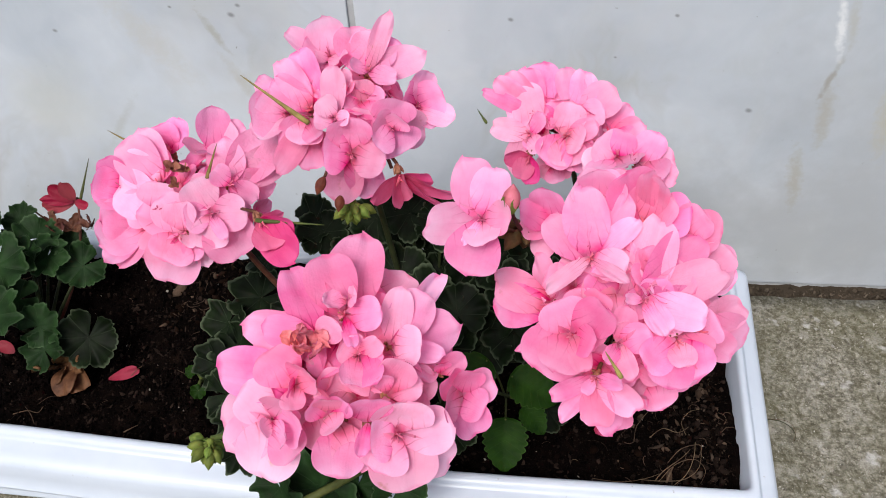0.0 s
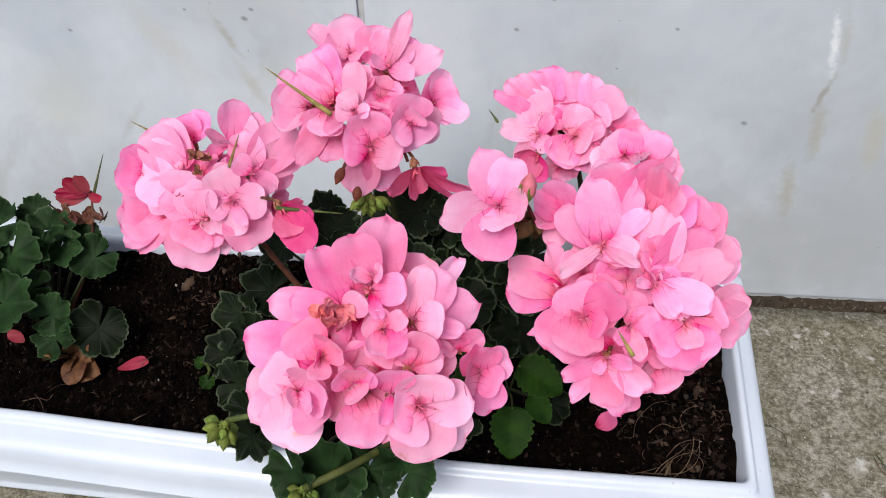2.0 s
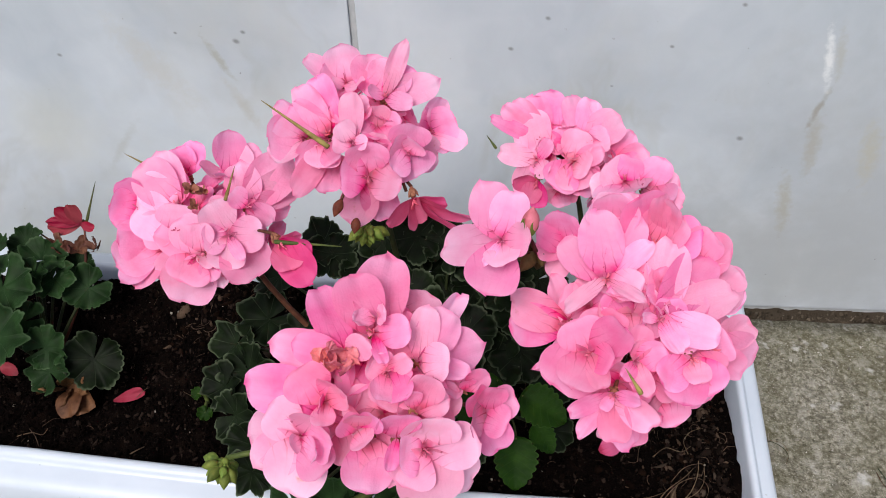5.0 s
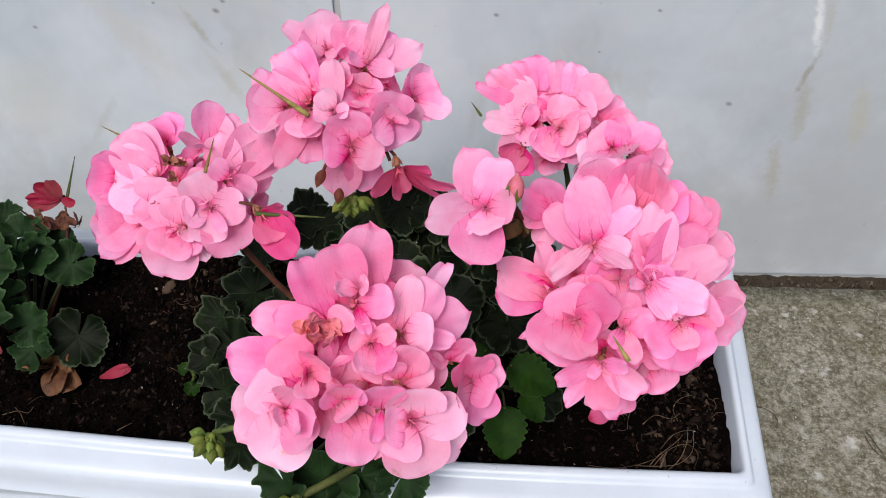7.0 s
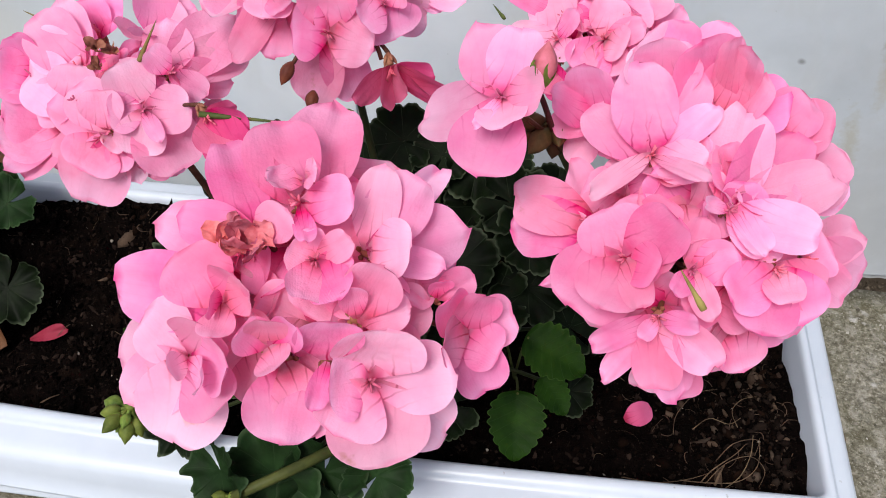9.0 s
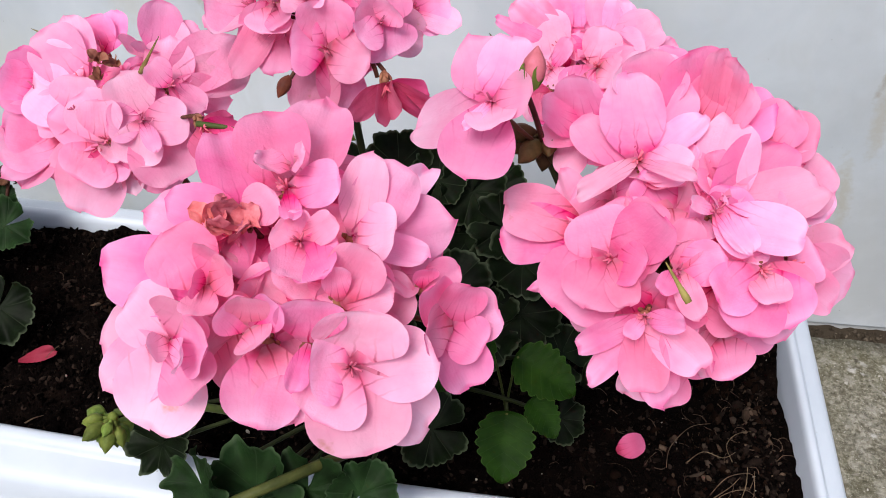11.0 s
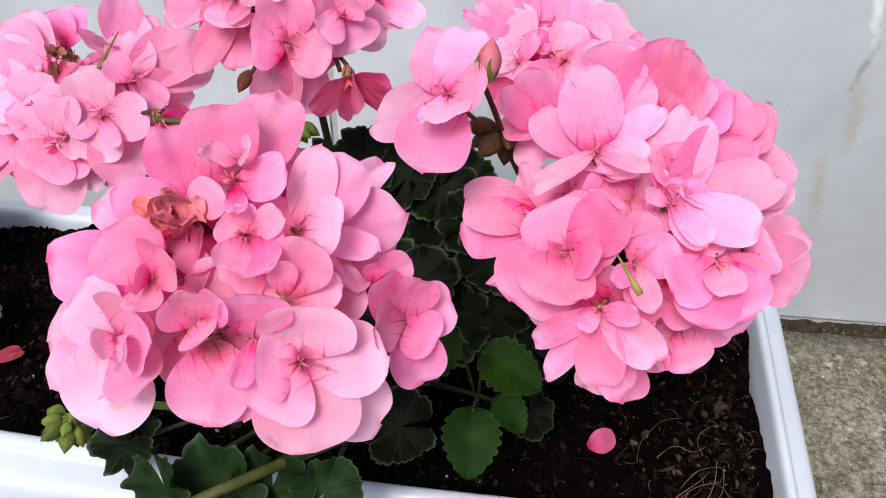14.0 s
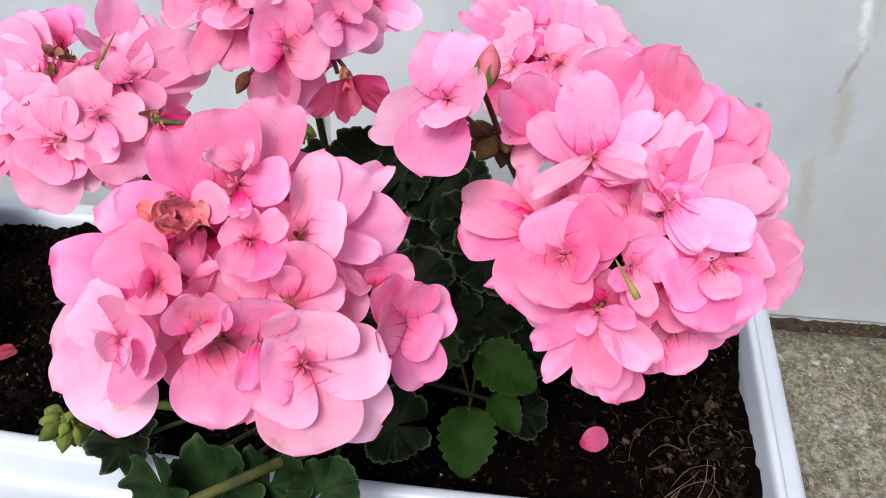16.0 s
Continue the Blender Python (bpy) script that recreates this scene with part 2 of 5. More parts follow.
def concrete_material():
    m, t, b = material("rough_concrete")
    obj = node(t, "TexCoord").outputs["Object"]
    n1 = noise_tex(t, obj, 14, 6, 0.6).outputs[0]
    n2 = noise_tex(t, obj, 230, 5, 0.7).outputs[0]
    n3 = noise_tex(t, obj, 520, 3, 0.6).outputs[0]
    base = ramp(t, n2, [(0.33, (0.06, 0.054, 0.04)), (0.5, (0.165, 0.153, 0.118)), (0.64, (0.32, 0.30, 0.25))]).outputs[0]
    base = mix(t, calc(t, "MULTIPLY", ramp(t, n1, [(0.42, (0, 0, 0)), (0.66, (1, 1, 1))]).outputs[0], 0.55), base, (0.085, 0.08, 0.035))
    worn = noise_tex(t, obj, 62, 4, 0.65).outputs[0]
    base = mix(t, calc(t, "MULTIPLY", ramp(t, worn, [(0.50, (0, 0, 0)), (0.66, (1, 1, 1))]).outputs[0], 0.5), base, (0.33, 0.315, 0.28))
    base = mix(t, calc(t, "MULTIPLY", ramp(t, worn, [(0.34, (1, 1, 1)), (0.48, (0, 0, 0))]).outputs[0], 0.5), base, (0.075, 0.068, 0.045))
    base = mix(t, ramp(t, n3, [(0.62, (0, 0, 0)), (0.7, (1, 1, 1))]).outputs[0], base, (0.4, 0.38, 0.34))
    base = mix(t, ramp(t, n3, [(0.3, (1, 1, 1)), (0.37, (0, 0, 0))]).outputs[0], base, (0.05, 0.042, 0.03))
    patch = ramp(t, noise_tex(t, obj, 38, 3, 0.55).outputs[0], [(0.64, (0, 0, 0)), (0.70, (1, 1, 1))]).outputs[0]
    base = mix(t, calc(t, "MULTIPLY", patch, calc(t, "MULTIPLY", n2, 1.4)), base, (0.42, 0.41, 0.39))
    t.links.new(base, b.inputs["Base Color"])
    b.inputs["Roughness"].default_value = 0.9
    b.inputs["Specular IOR Level"].default_value = 0.1
    bump(t, b, calc(t, "ADD", n2, calc(t, "MULTIPLY", n3, 0.6)), 0.7, 0.003)
    return m


def stain_or_shade(t, pos, rough, centre, size, turn, base, tint, strength):
    """A blotch with a ragged edge: marks in the stone, and broad shading painted on the wall."""
    m = node(t, "Mapping", {"Vector": pos, "Location": (centre[0], 0, centre[1]), "Rotation": (0, radians(turn), 0), "Scale": (size[0], 1000, size[1])})
    m.vector_type = "TEXTURE"
    d = node(t, "VectorMath", {0: m.outputs[0]}, operation="LENGTH").outputs["Value"]
    f = ramp(t, calc(t, "MULTIPLY_ADD", rough, -1.1, calc(t, "ADD", d, 0.55)), [(0.25, (1, 1, 1)), (1.0, (0, 0, 0))]).outputs[0]
    return mix(t, calc(t, "MULTIPLY", f, strength), base, tint)


def marble_material():
    m, t, b = material("pale_marble")
    obj = node(t, "TexCoord").outputs["Object"]
    warp = noise_tex(t, obj, 3.0, 4, 0.6)
    off = node(t, "VectorMath", {0: warp.outputs["Color"], 1: (0.35, 0.35, 0.35)}, operation="MULTIPLY").outputs[0]
    pos = node(t, "VectorMath", {0: obj, 1: off}, operation="ADD").outputs[0]
    cloud = noise_tex(t, pos, 6.0, 5, 0.55).outputs[0]
    base = ramp(t, cloud, [(0.3, (0.40, 0.445, 0.495)), (0.5, (0.475, 0.518, 0.565)), (0.7, (0.565, 0.603, 0.645))]).outputs[0]
    warm = noise_tex(t, obj, 9.0, 3).outputs[0]
    base = mix(t, calc(t, "MULTIPLY", ramp(t, warm, [(0.52, (0, 0, 0)), (0.74, (1, 1, 1))]).outputs[0], 0.3), base, (0.49, 0.48, 0.42))
    slope = node(t, "Mapping", {"Vector": pos, "Rotation": (0, radians(38), 0), "Scale": (1, 1, 0.32)}).outputs[0]
    vein = noise_tex(t, slope, 4.5, 5, 0.6).outputs[0]
    thin = calc(t, "ABSOLUTE", calc(t, "SUBTRACT", vein, 0.5))
    line = ramp(t, thin, [(0.0, (1, 1, 1)), (0.05, (0, 0, 0))]).outputs[0]
    gate = ramp(t, noise_tex(t, obj, 5.0, 2).outputs[0], [(0.45, (0, 0, 0)), (0.6, (1, 1, 1))]).outputs[0]
    base = mix(t, calc(t, "MULTIPLY", calc(t, "MULTIPLY", line, gate), 0.28), base, (0.34, 0.335, 0.29))
    ragged = noise_tex(t, obj, 22, 5, 0.6).outputs[0]
    shredded = calc(t, "MULTIPLY_ADD", noise_tex(t, obj, 130, 5, 0.7).outputs[0], 1.7, -0.42)
    # painted light falloff, then clouds, streaks and rusty veins in the stone: centre, size, turn, tint, strength
    for centre, size, turn, tint, strength in (
            # the four widest paint falloff: wall darker right and low, paler left
            ((0.175, 0.059), (0.2, 0.11), 10, (0.35, 0.365, 0.375), 0.6), ((0.26, 0.15), (0.24, 0.26), 0, (0.34, 0.36, 0.385), 0.7),
            ((-0.02, 0.10), (0.20, 0.10), 0, (0.39, 0.41, 0.43), 0.5), ((-0.45, 0.16), (0.2, 0.16), 0, (0.60, 0.65, 0.70), 0.5),
            ((0.130, 0.15), (0.010, 0.05), -12, (0.33, 0.31, 0.25), 0.6), ((0.136, 0.222), (0.010, 0.05), -8, (0.34, 0.32, 0.27), 0.6),
            ((0.129, 0.262), (0.004, 0.03), 12, (0.25, 0.23, 0.19), 0.6), ((0.123, 0.312), (0.0055, 0.04), -13, (0.74, 0.76, 0.77), 0.75),
            ((0.131, 0.318), (0.006, 0.035), -13, (0.37, 0.36, 0.32), 0.5), ((0.191, 0.215), (0.012, 0.05), -12, (0.40, 0.38, 0.30), 0.55),
            ((-0.412, 0.300), (0.005, 0.03), -25, (0.33, 0.32, 0.27), 0.6), ((-0.398, 0.252), (0.008, 0.035), -25, (0.42, 0.41, 0.37), 0.5),
            ((-0.589, 0.228), (0.05, 0.07), 30, (0.45, 0.45, 0.38), 0.35), ((-0.53, 0.20), (0.006, 0.05), 35, (0.38, 0.39, 0.37), 0.4),
            ((-0.475, 0.295), (0.02, 0.07), -35, (0.46, 0.45, 0.40), 0.35)):
        base = stain_or_shade(t, obj, ragged if size[0] > 0.02 else shredded, centre, size, turn, base, tint, strength)
    # fly specks
    for x, z, r in ((-0.150, 0.316, 3), (-0.058, 0.281, 2.5), (0.068, 0.228, 4), (-0.012, 0.321, 2.5), (-0.559, 0.301, 3), (-0.3925, 0.318, 4), (-0.385, 0.327, 3), (-0.4457, 0.325, 2), (-0.12, 0.345, 3), (0.04, 0.36, 3)):
        base = stain_or_shade(t, obj, ragged, (x, z), (r / 1000, r / 1400), 20, base, (0.13, 0.13, 0.13), 0.7)
    dirt = noise_tex(t, obj, 120, 3, 0.55).outputs[0]
    base = mix(t, calc(t, "MULTIPLY", ramp(t, dirt, [(0.725, (0, 0, 0)), (0.77, (1, 1, 1))]).outputs[0], 0.6), base, (0.12, 0.11, 0.10))
    t.links.new(base, b.inputs["Base Color"])
    b.inputs["Roughness"].default_value = 0.5
    bump(t, b, noise_tex(t, obj, 200, 4).outputs[0], 0.06, 0.001)
    return m


WHITE, SOIL, CONCRETE, MARBLE = planter_material(), soil_material(), concrete_material(), marble_material()
CRUMB = crumb_material("soil_crumb", (0.0008, 0.0005, 0.0005), (0.0042, 0.0025, 0.0021), (0.038, 0.025, 0.020))
PALE_BIT = crumb_material("pale_bit", (0.25, 0.22, 0.19), (0.42, 0.38, 0.33), (0.6, 0.58, 0.55))
CLOD = crumb_material("dry_clod", (0.005, 0.0034, 0.0028), (0.018, 0.012, 0.0095), (0.085, 0.062, 0.047))
BARK = crumb_material("bark_flake", (0.003, 0.0016, 0.0012), (0.015, 0.008, 0.0055), (0.12, 0.08, 0.057))
GRIT = crumb_material("grit", (0.10, 0.09, 0.07), (0.26, 0.24, 0.2), (0.5, 0.48, 0.44))
DIRT = crumb_material("joint_dirt", (0.03, 0.024, 0.018), (0.085, 0.066, 0.048), (0.16, 0.13, 0.10))
ROOT = plant_material("dry_root", (0.035, 0.020, 0.013), (0.17, 0.115, 0.072), 0.0, 150, 0.8)
MORTAR = plant_material("grey_mortar", (0.36, 0.375, 0.385), (0.5, 0.51, 0.52), 0.0, 90, 0.85)


# ---- mesh helpers ----
def finish(name, bm, mat, parent=None, label="", smooth=True):
    me = bpy.data.meshes.new(name)
    if smooth:
        for f in bm.faces:
            f.smooth = True
    bm.to_mesh(me)
    bm.free()
    me.materials.append(mat)
    ob = new(name, me)
    if parent is not None:
        ob.parent = parent
        ob.matrix_parent_inverse = parent.matrix_world.inverted()
    return tagged(ob, label) if label else ob


def part(name, bm, mat, parent, label="", smooth=True):
    return finish(name, bm, mat, parent, label, smooth)


def thing(name, place, label, category, group="", kind=""):
    ob = new(name)
    ob.empty_display_size = 0.02
    ob.location = place
    bpy.context.view_layer.update()
    return tagged(ob, label, category, group, kind)


def tube(bm, points, radii, sides=7):
    """A round stem along points."""
    pts = [Vector(p) for p in points]
    rings = []
    side = None
    for i, p in enumerate(pts):
        d = (pts[min(i + 1, len(pts) - 1)] - pts[max(i - 1, 0)]).normalized()
        if side is None:
            side = d.orthogonal().normalized()
        side = (side - d * side.dot(d)).normalized()
        up = d.cross(side)
        r = radii[i] if isinstance(radii, (list, tuple)) else radii
        rings.append([bm.verts.new(p + (side * math.cos(a) + up * math.sin(a)) * r) for a in [2 * math.pi * k / sides for k in range(sides)]])
    for a, b in zip(rings, rings[1:]):
        for k in range(sides):
            bm.faces.new((a[k], a[(k + 1) % sides], b[(k + 1) % sides], b[k]))
    bm.faces.new(rings[0][::-1])
    bm.faces.new(rings[-1])
    return bm


def arc(a, b, sag, n=8, wob=0.0, rng=random):
    """Points from a to b, bent by the vector sag at the middle."""
    a, b, sag = Vector(a), Vector(b), Vector(sag)
    out = []
    for i in range(n + 1):
        k = i / n
        p = a.lerp(b, k) + sag * (4 * k * (1 - k))
        if wob and 0 < i < n:
            p += Vector((rng.uniform(-wob, wob), rng.uniform(-wob, wob), rng.uniform(-wob, wob)))
        out.append(p)
    return out


def frame_of(n, up=(0, 0, 1)):
    n = Vector(n).normalized()
    u = Vector(up) - n * n.dot(Vector(up))
    if u.length < 1e-3:
        u = n.orthogonal()
    u.normalize()
    return u.cross(n), u, n


def petal_mesh(base, reach, face, width, curl, rng, cols=14, rows=14, crease=0.0, ruffle=1.0):
    """One broad obovate petal from base along reach; its upper side looks along face.
    curl: how far the tip bends towards face (minus: away)."""
    reach, face = Vector(reach), Vector(face)
    L = reach.length
    d = reach.normalized()
    n = (face - d * face.dot(d))
    if n.length < 1e-4:
        n = d.orthogonal()
    n.normalize()
    s = d.cross(n)
    ph, ph2, ph3 = rng.uniform(0, 6.28), rng.uniform(0, 6.28), rng.uniform(0, 6.28)
    notch = rng.uniform(-0.01, 0.04)
    skew = rng.uniform(-0.025, 0.025)
    broad = rng.uniform(0.50, 0.62)
    cup = rng.uniform(0.10, 0.34)
    twist = rng.uniform(-0.14, 0.14)
    bm = bmesh.new()
    uvl = bm.loops.layers.uv.new("uv")
    grid, uvs = [], {}
    for j in range(rows + 1):
        q = j / rows
        v = 0.35 * q + 0.65 * math.sin(q * math.pi / 2)
        if v < broad:
            k = v / broad
            w = width * 0.5 * (0.2 + 0.8 * math.sin(k * math.pi / 2) ** 0.95)
        else:
            w = width * 0.5 * max(0.0, 1 - ((v - broad) / (1 - broad)) ** 2.5) ** 0.44
        row = []
        for i in range(cols + 1):
            a = 2 * i / cols - 1
            y = L * (v + skew * a * v * v - notch * math.exp(-(a / 0.3) ** 2) * v ** 8)
            e = a * w / (width * 0.5)
            z = curl * L * (v ** 2 - 0.6 * v) + cup * width * 0.5 * e * e * math.sin(min(1, v * 1.1) * math.pi * 0.8) + twist * a * w * v
            z += ruffle * L * v * v * (0.036 * math.sin(4.2 * e + ph) + 0.016 * v * math.sin(9.5 * e + ph2))
            z += ruffle * L * 0.03 * math.sin(5 * v + ph3 + 1.5 * e)
            z += crease * 0.12 * L * abs(e) ** 0.5 * v
            y *= 1 + ruffle * 0.016 * math.sin(5 * e + ph2) * v ** 3
            vert = bm.verts.new(Vector(base) + d * y + s * (a * w) + n * z)
            row.append(vert)
            uvs[vert] = (0.5 + 0.5 * e * (0.35 + 0.65 * v), v)
        grid.append(row)
    for j in range(rows):
        for i in range(cols):
            f = bm.faces.new((grid[j][i], grid[j][i + 1], grid[j + 1][i + 1], grid[j + 1][i]))
            for l in f.loops:
                l[uvl].uv = uvs[l.vert]
    return bm
# ---- ground, wall ----
WALL_Y, JOINT_X, KERB_Y = 0.384, -0.287, 0.365


def ground_sheet():
    """Concrete yard, fine and uneven near the planter, one sheet to the horizon."""
    bm = bmesh.new()
    xs = [-400, -60, -8, -2.5] + [-1.2 + 0.02 * i for i in range(101)] + [2.5, 8, 60, 400]
    ys = [-400, -60, -8, -2.5] + [-0.9 + 0.02 * i for i in range(63)] + [KERB_Y]
    rows = []
    for y in ys:
        row = []
        for x in xs:
            near = abs(x) < 1.3 and y > -1.0
            z = 0.0022 * noise.noise((x * 9, y * 9, 3)) + 0.0012 * noise.noise((x * 40, y * 40, 7)) if near else 0.0
            e = 0.0035 * noise.noise((x * 60, 4, 1)) if y == KERB_Y and near else 0
            row.append(bm.verts.new((x, y + e, z - 0.001)))
        rows.append(row)
    for a, b in zip(rows, rows[1:]):
        for i in range(len(xs) - 1):
            bm.faces.new((a[i], a[i + 1], b[i + 1], b[i]))
    # broken edge down into the joint
    low = [bm.verts.new((v.co.x, v.co.y + 0.001, -0.03)) for v in rows[-1]]
    for i in range(len(xs) - 1):
        bm.faces.new((rows[-1][i], rows[-1][i + 1], low[i + 1], low[i]))
    return tagged(finish("ground", bm, CONCRETE), "weathered grey-brown concrete yard with mossy patches", "ground", kind="structure")


def joint_strip():
    bm = bmesh.new()
    rng = random.Random(5)
    xs = [-3.0] + [-1.2 + 0.008 * i for i in range(251)] + [3.0]
    cols = []
    for x in xs:
        cols.append([bm.verts.new((x, y, -0.006 + 0.004 * noise.noise((x * 70, y * 90, 2)) + 0.002 * rng.random())) for y in (KERB_Y - 0.006, 0.369, 0.374, 0.379, WALL_Y + 0.012)])
    for a, b in zip(cols, cols[1:]):
        for i in range(4):
            bm.faces.new((a[i], b[i], b[i + 1], a[i + 1]))
    return tagged(finish("ground_joint", bm, DIRT), "dark earth-filled joint along the foot of the wall", "joint", kind="structure")


def box(bm, x0, x1, y0, y1, z0, z1, bev=0.0):
    m = Matrix.Translation(((x0 + x1) / 2, (y0 + y1) / 2, (z0 + z1) / 2)) @ Matrix.Diagonal((x1 - x0, y1 - y0, z1 - z0, 1))
    made = bmesh.ops.create_cube(bm, size=1, matrix=m)["verts"]
    if bev:
        edges = list({e for v in made for e in v.link_edges})
        bmesh.ops.bevel(bm, geom=edges, offset=bev, segments=2, affect="EDGES", profile=0.5)
    return bm


ground_sheet()
joint_strip()
bm = bmesh.new()
box(bm, -3.0, 3.0, WALL_Y + 0.003, WALL_Y + 0.25, -0.03, 2.6)
wall = tagged(finish("wall_back", bm, MORTAR, smooth=False), "house wall clad in pale grey marble slabs", "wall", kind="structure")
slab_edges = [-3.0, -2.087, -1.187, JOINT_X, 0.613, 1.513, 2.413, 3.0]
for x0, x1 in zip(slab_edges, slab_edges[1:]):
    bm = bmesh.new()
    box(bm, x0 + 0.003, x1 - 0.003, WALL_Y, WALL_Y + 0.0028, 0.001, 2.6, 0.0012)
    part("marble_slab", bm, MARBLE, wall, smooth=False)


# ---- planter ----
TURN_BOX = radians(-2.4)
BOX = Matrix.Translation((0.001, 0.0246, 0.198)) @ Matrix.Rotation(TURN_BOX, 4, "Z")
LENGTH, DEPTH = 0.80, 0.170


def bow(x, y):
    """The long front side bellies out a little under the soil's weight."""
    k = max(0.0, min(1.0, -x / 0.48))
    return -0.0055 * math.sin(k * math.pi) * max(0.0, 1 - max(0, y) / 0.06)


def lean(x, y):
    """The short end stands a little out of square."""
    return x + 0.05 * y * max(0.0, min(1.0, (x + 0.2) / 0.2))


def ring(o, z, r):
    """Rounded rectangle round the trough's inner edge, o metres outside it."""
    pts = []
    x0, x1, y0, y1 = -LENGTH - o, o, -o, DEPTH + o
    for cx, cy, a0 in ((x1 - r, y0 + r, -90), (x1 - r, y1 - r, 0), (x0 + r, y1 - r, 90), (x0 + r, y0 + r, 180)):
        for k in range(7):
            a = radians(a0 + 15 * k)
            pts.append((cx + r * math.cos(a), cy + r * math.sin(a)))
    full = []
    for i, p in enumerate(pts):
        q = pts[(i + 1) % len(pts)]
        d = math.hypot(q[0] - p[0], q[1] - p[1])
        n = max(1, int(d / 0.03))
        for j in range(n):
            full.append((p[0] + (q[0] - p[0]) * j / n, p[1] + (q[1] - p[1]) * j / n))
    return full


def sweep(profile, count_of):
    bm = bmesh.new()
    loops = []
    for o, z, r in profile:
        base = ring(count_of, 0, 0.006)
        pts = []
        # the same number of points on each loop: stretch the reference loop
        for x, y in base:
            cx, cy = -LENGTH / 2, DEPTH / 2
            ox = 0.006 + (0.69 * o if o > 0 else o)
            fx = (LENGTH / 2 + ox) / (LENGTH / 2 + count_of)
            fy = (DEPTH / 2 + o) / (DEPTH / 2 + count_of)
            pts.append((cx + (x - cx) * fx, cy + (y - cy) * fy))
        loops.append([bm.verts.new(BOX @ Vector((lean(x, y), y + bow(x, y), z))) for x, y in pts])
    for a, b in zip(loops, loops[1:]):
        for i in range(len(a)):
            j = (i + 1) % len(a)
            bm.faces.new((a[i], a[j], b[j], b[i]))
    return bm, loops


planter = thing("planter", BOX @ Vector((-0.4, 0.088, -0.198)), "long white plastic planter trough standing on the concrete", "planter")
rim_profile = [(-0.002, -0.016, 0), (0.0, -0.004, 0), (0.001, -0.001, 0), (0.003, 0.0005, 0), (0.006, 0.0005, 0), (0.0078, -0.0006, 0), (0.0088, -0.0018, 0), (0.0095, -0.0034, 0), (0.0115, -0.0040, 0), (0.018, -0.0046, 0),
               (0.0225, -0.0058, 0), (0.0256, -0.0078, 0), (0.0273, -0.0108, 0), (0.0290, -0.0180, 0), (0.0312, -0.0275, 0), (0.0326, -0.0285, 0), (0.0330, -0.0298, 0), (0.0318, -0.0306, 0), (0.0295, -0.0285, 0), (0.0262, -0.014, 0), (0.012, -0.008, 0), (0.004, -0.009, 0)]
bm, _ = sweep(rim_profile, 0.012)
part("rim", bm, WHITE, planter, "broad stepped glossy white rim")
body_profile = [(-0.002, -0.0155, 0), (-0.006, -0.06, 0), (-0.045, -0.186, 0), (-0.0475, -0.190, 0), (-0.0475, -0.1975, 0), (-0.042, -0.1982, 0), (-0.0385, -0.196, 0), (-0.0385, -0.1945, 0), (-0.0405, -0.192, 0), (-0.0405, -0.186, 0), (-0.002, -0.07, 0), (0.008, -0.0105, 0), (0.004, -0.0085, 0)]
bm, loops = sweep(body_profile, 0.012)
bm.faces.new(loops[3])
part("body", bm, WHITE, planter, "tapering white plastic body with dust specks")


# ---- soil ----
def soil_height(x, y):
    h = -0.021 + 0.0065 * noise.noise((x * 14, y * 14, 11)) + 0.0035 * noise.noise((x * 45, y * 45, 5)) + 0.003 * noise.noise((x * 120, y * 120, 9)) + 0.0016 * noise.noise((x * 260, y * 260, 2))
    h += 0.003 * math.exp(-((x - 0.004) / 0.035) ** 2)
    h += 0.006 * math.exp(-((y - 0.15) / 0.03) ** 2)
    h += 0.007 * math.exp(-((x + 0.33) / 0.09) ** 2 - ((y - 0.12) / 0.05) ** 2)
    h += 0.012 * math.exp(-((x + 0.36) / 0.11) ** 2 - ((y - 0.165) / 0.03) ** 2)
    return h


def soil_point(x, y, up=0.0):
    """A point on the soil at trough coordinates."""
    return BOX @ Vector((lean(x, y), y, soil_height(x, y) + up))


bm = bmesh.new()
nx, ny = 330, 74
rows = []
for j in range(ny + 1):
    row = []
    for i in range(nx + 1):
        x, y = -LENGTH + 0.001 + (LENGTH + 0.0035) * i / nx, -0.0035 + (DEPTH + 0.002) * j / ny
        row.append(bm.verts.new(soil_point(x, y + min(0, bow(x, y)))))
    rows.append(row)
for a, b in zip(rows, rows[1:]):
    for i in range(nx):
        bm.faces.new((a[i], a[i + 1], b[i + 1], b[i]))
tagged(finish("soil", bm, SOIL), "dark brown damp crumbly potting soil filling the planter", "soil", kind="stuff")


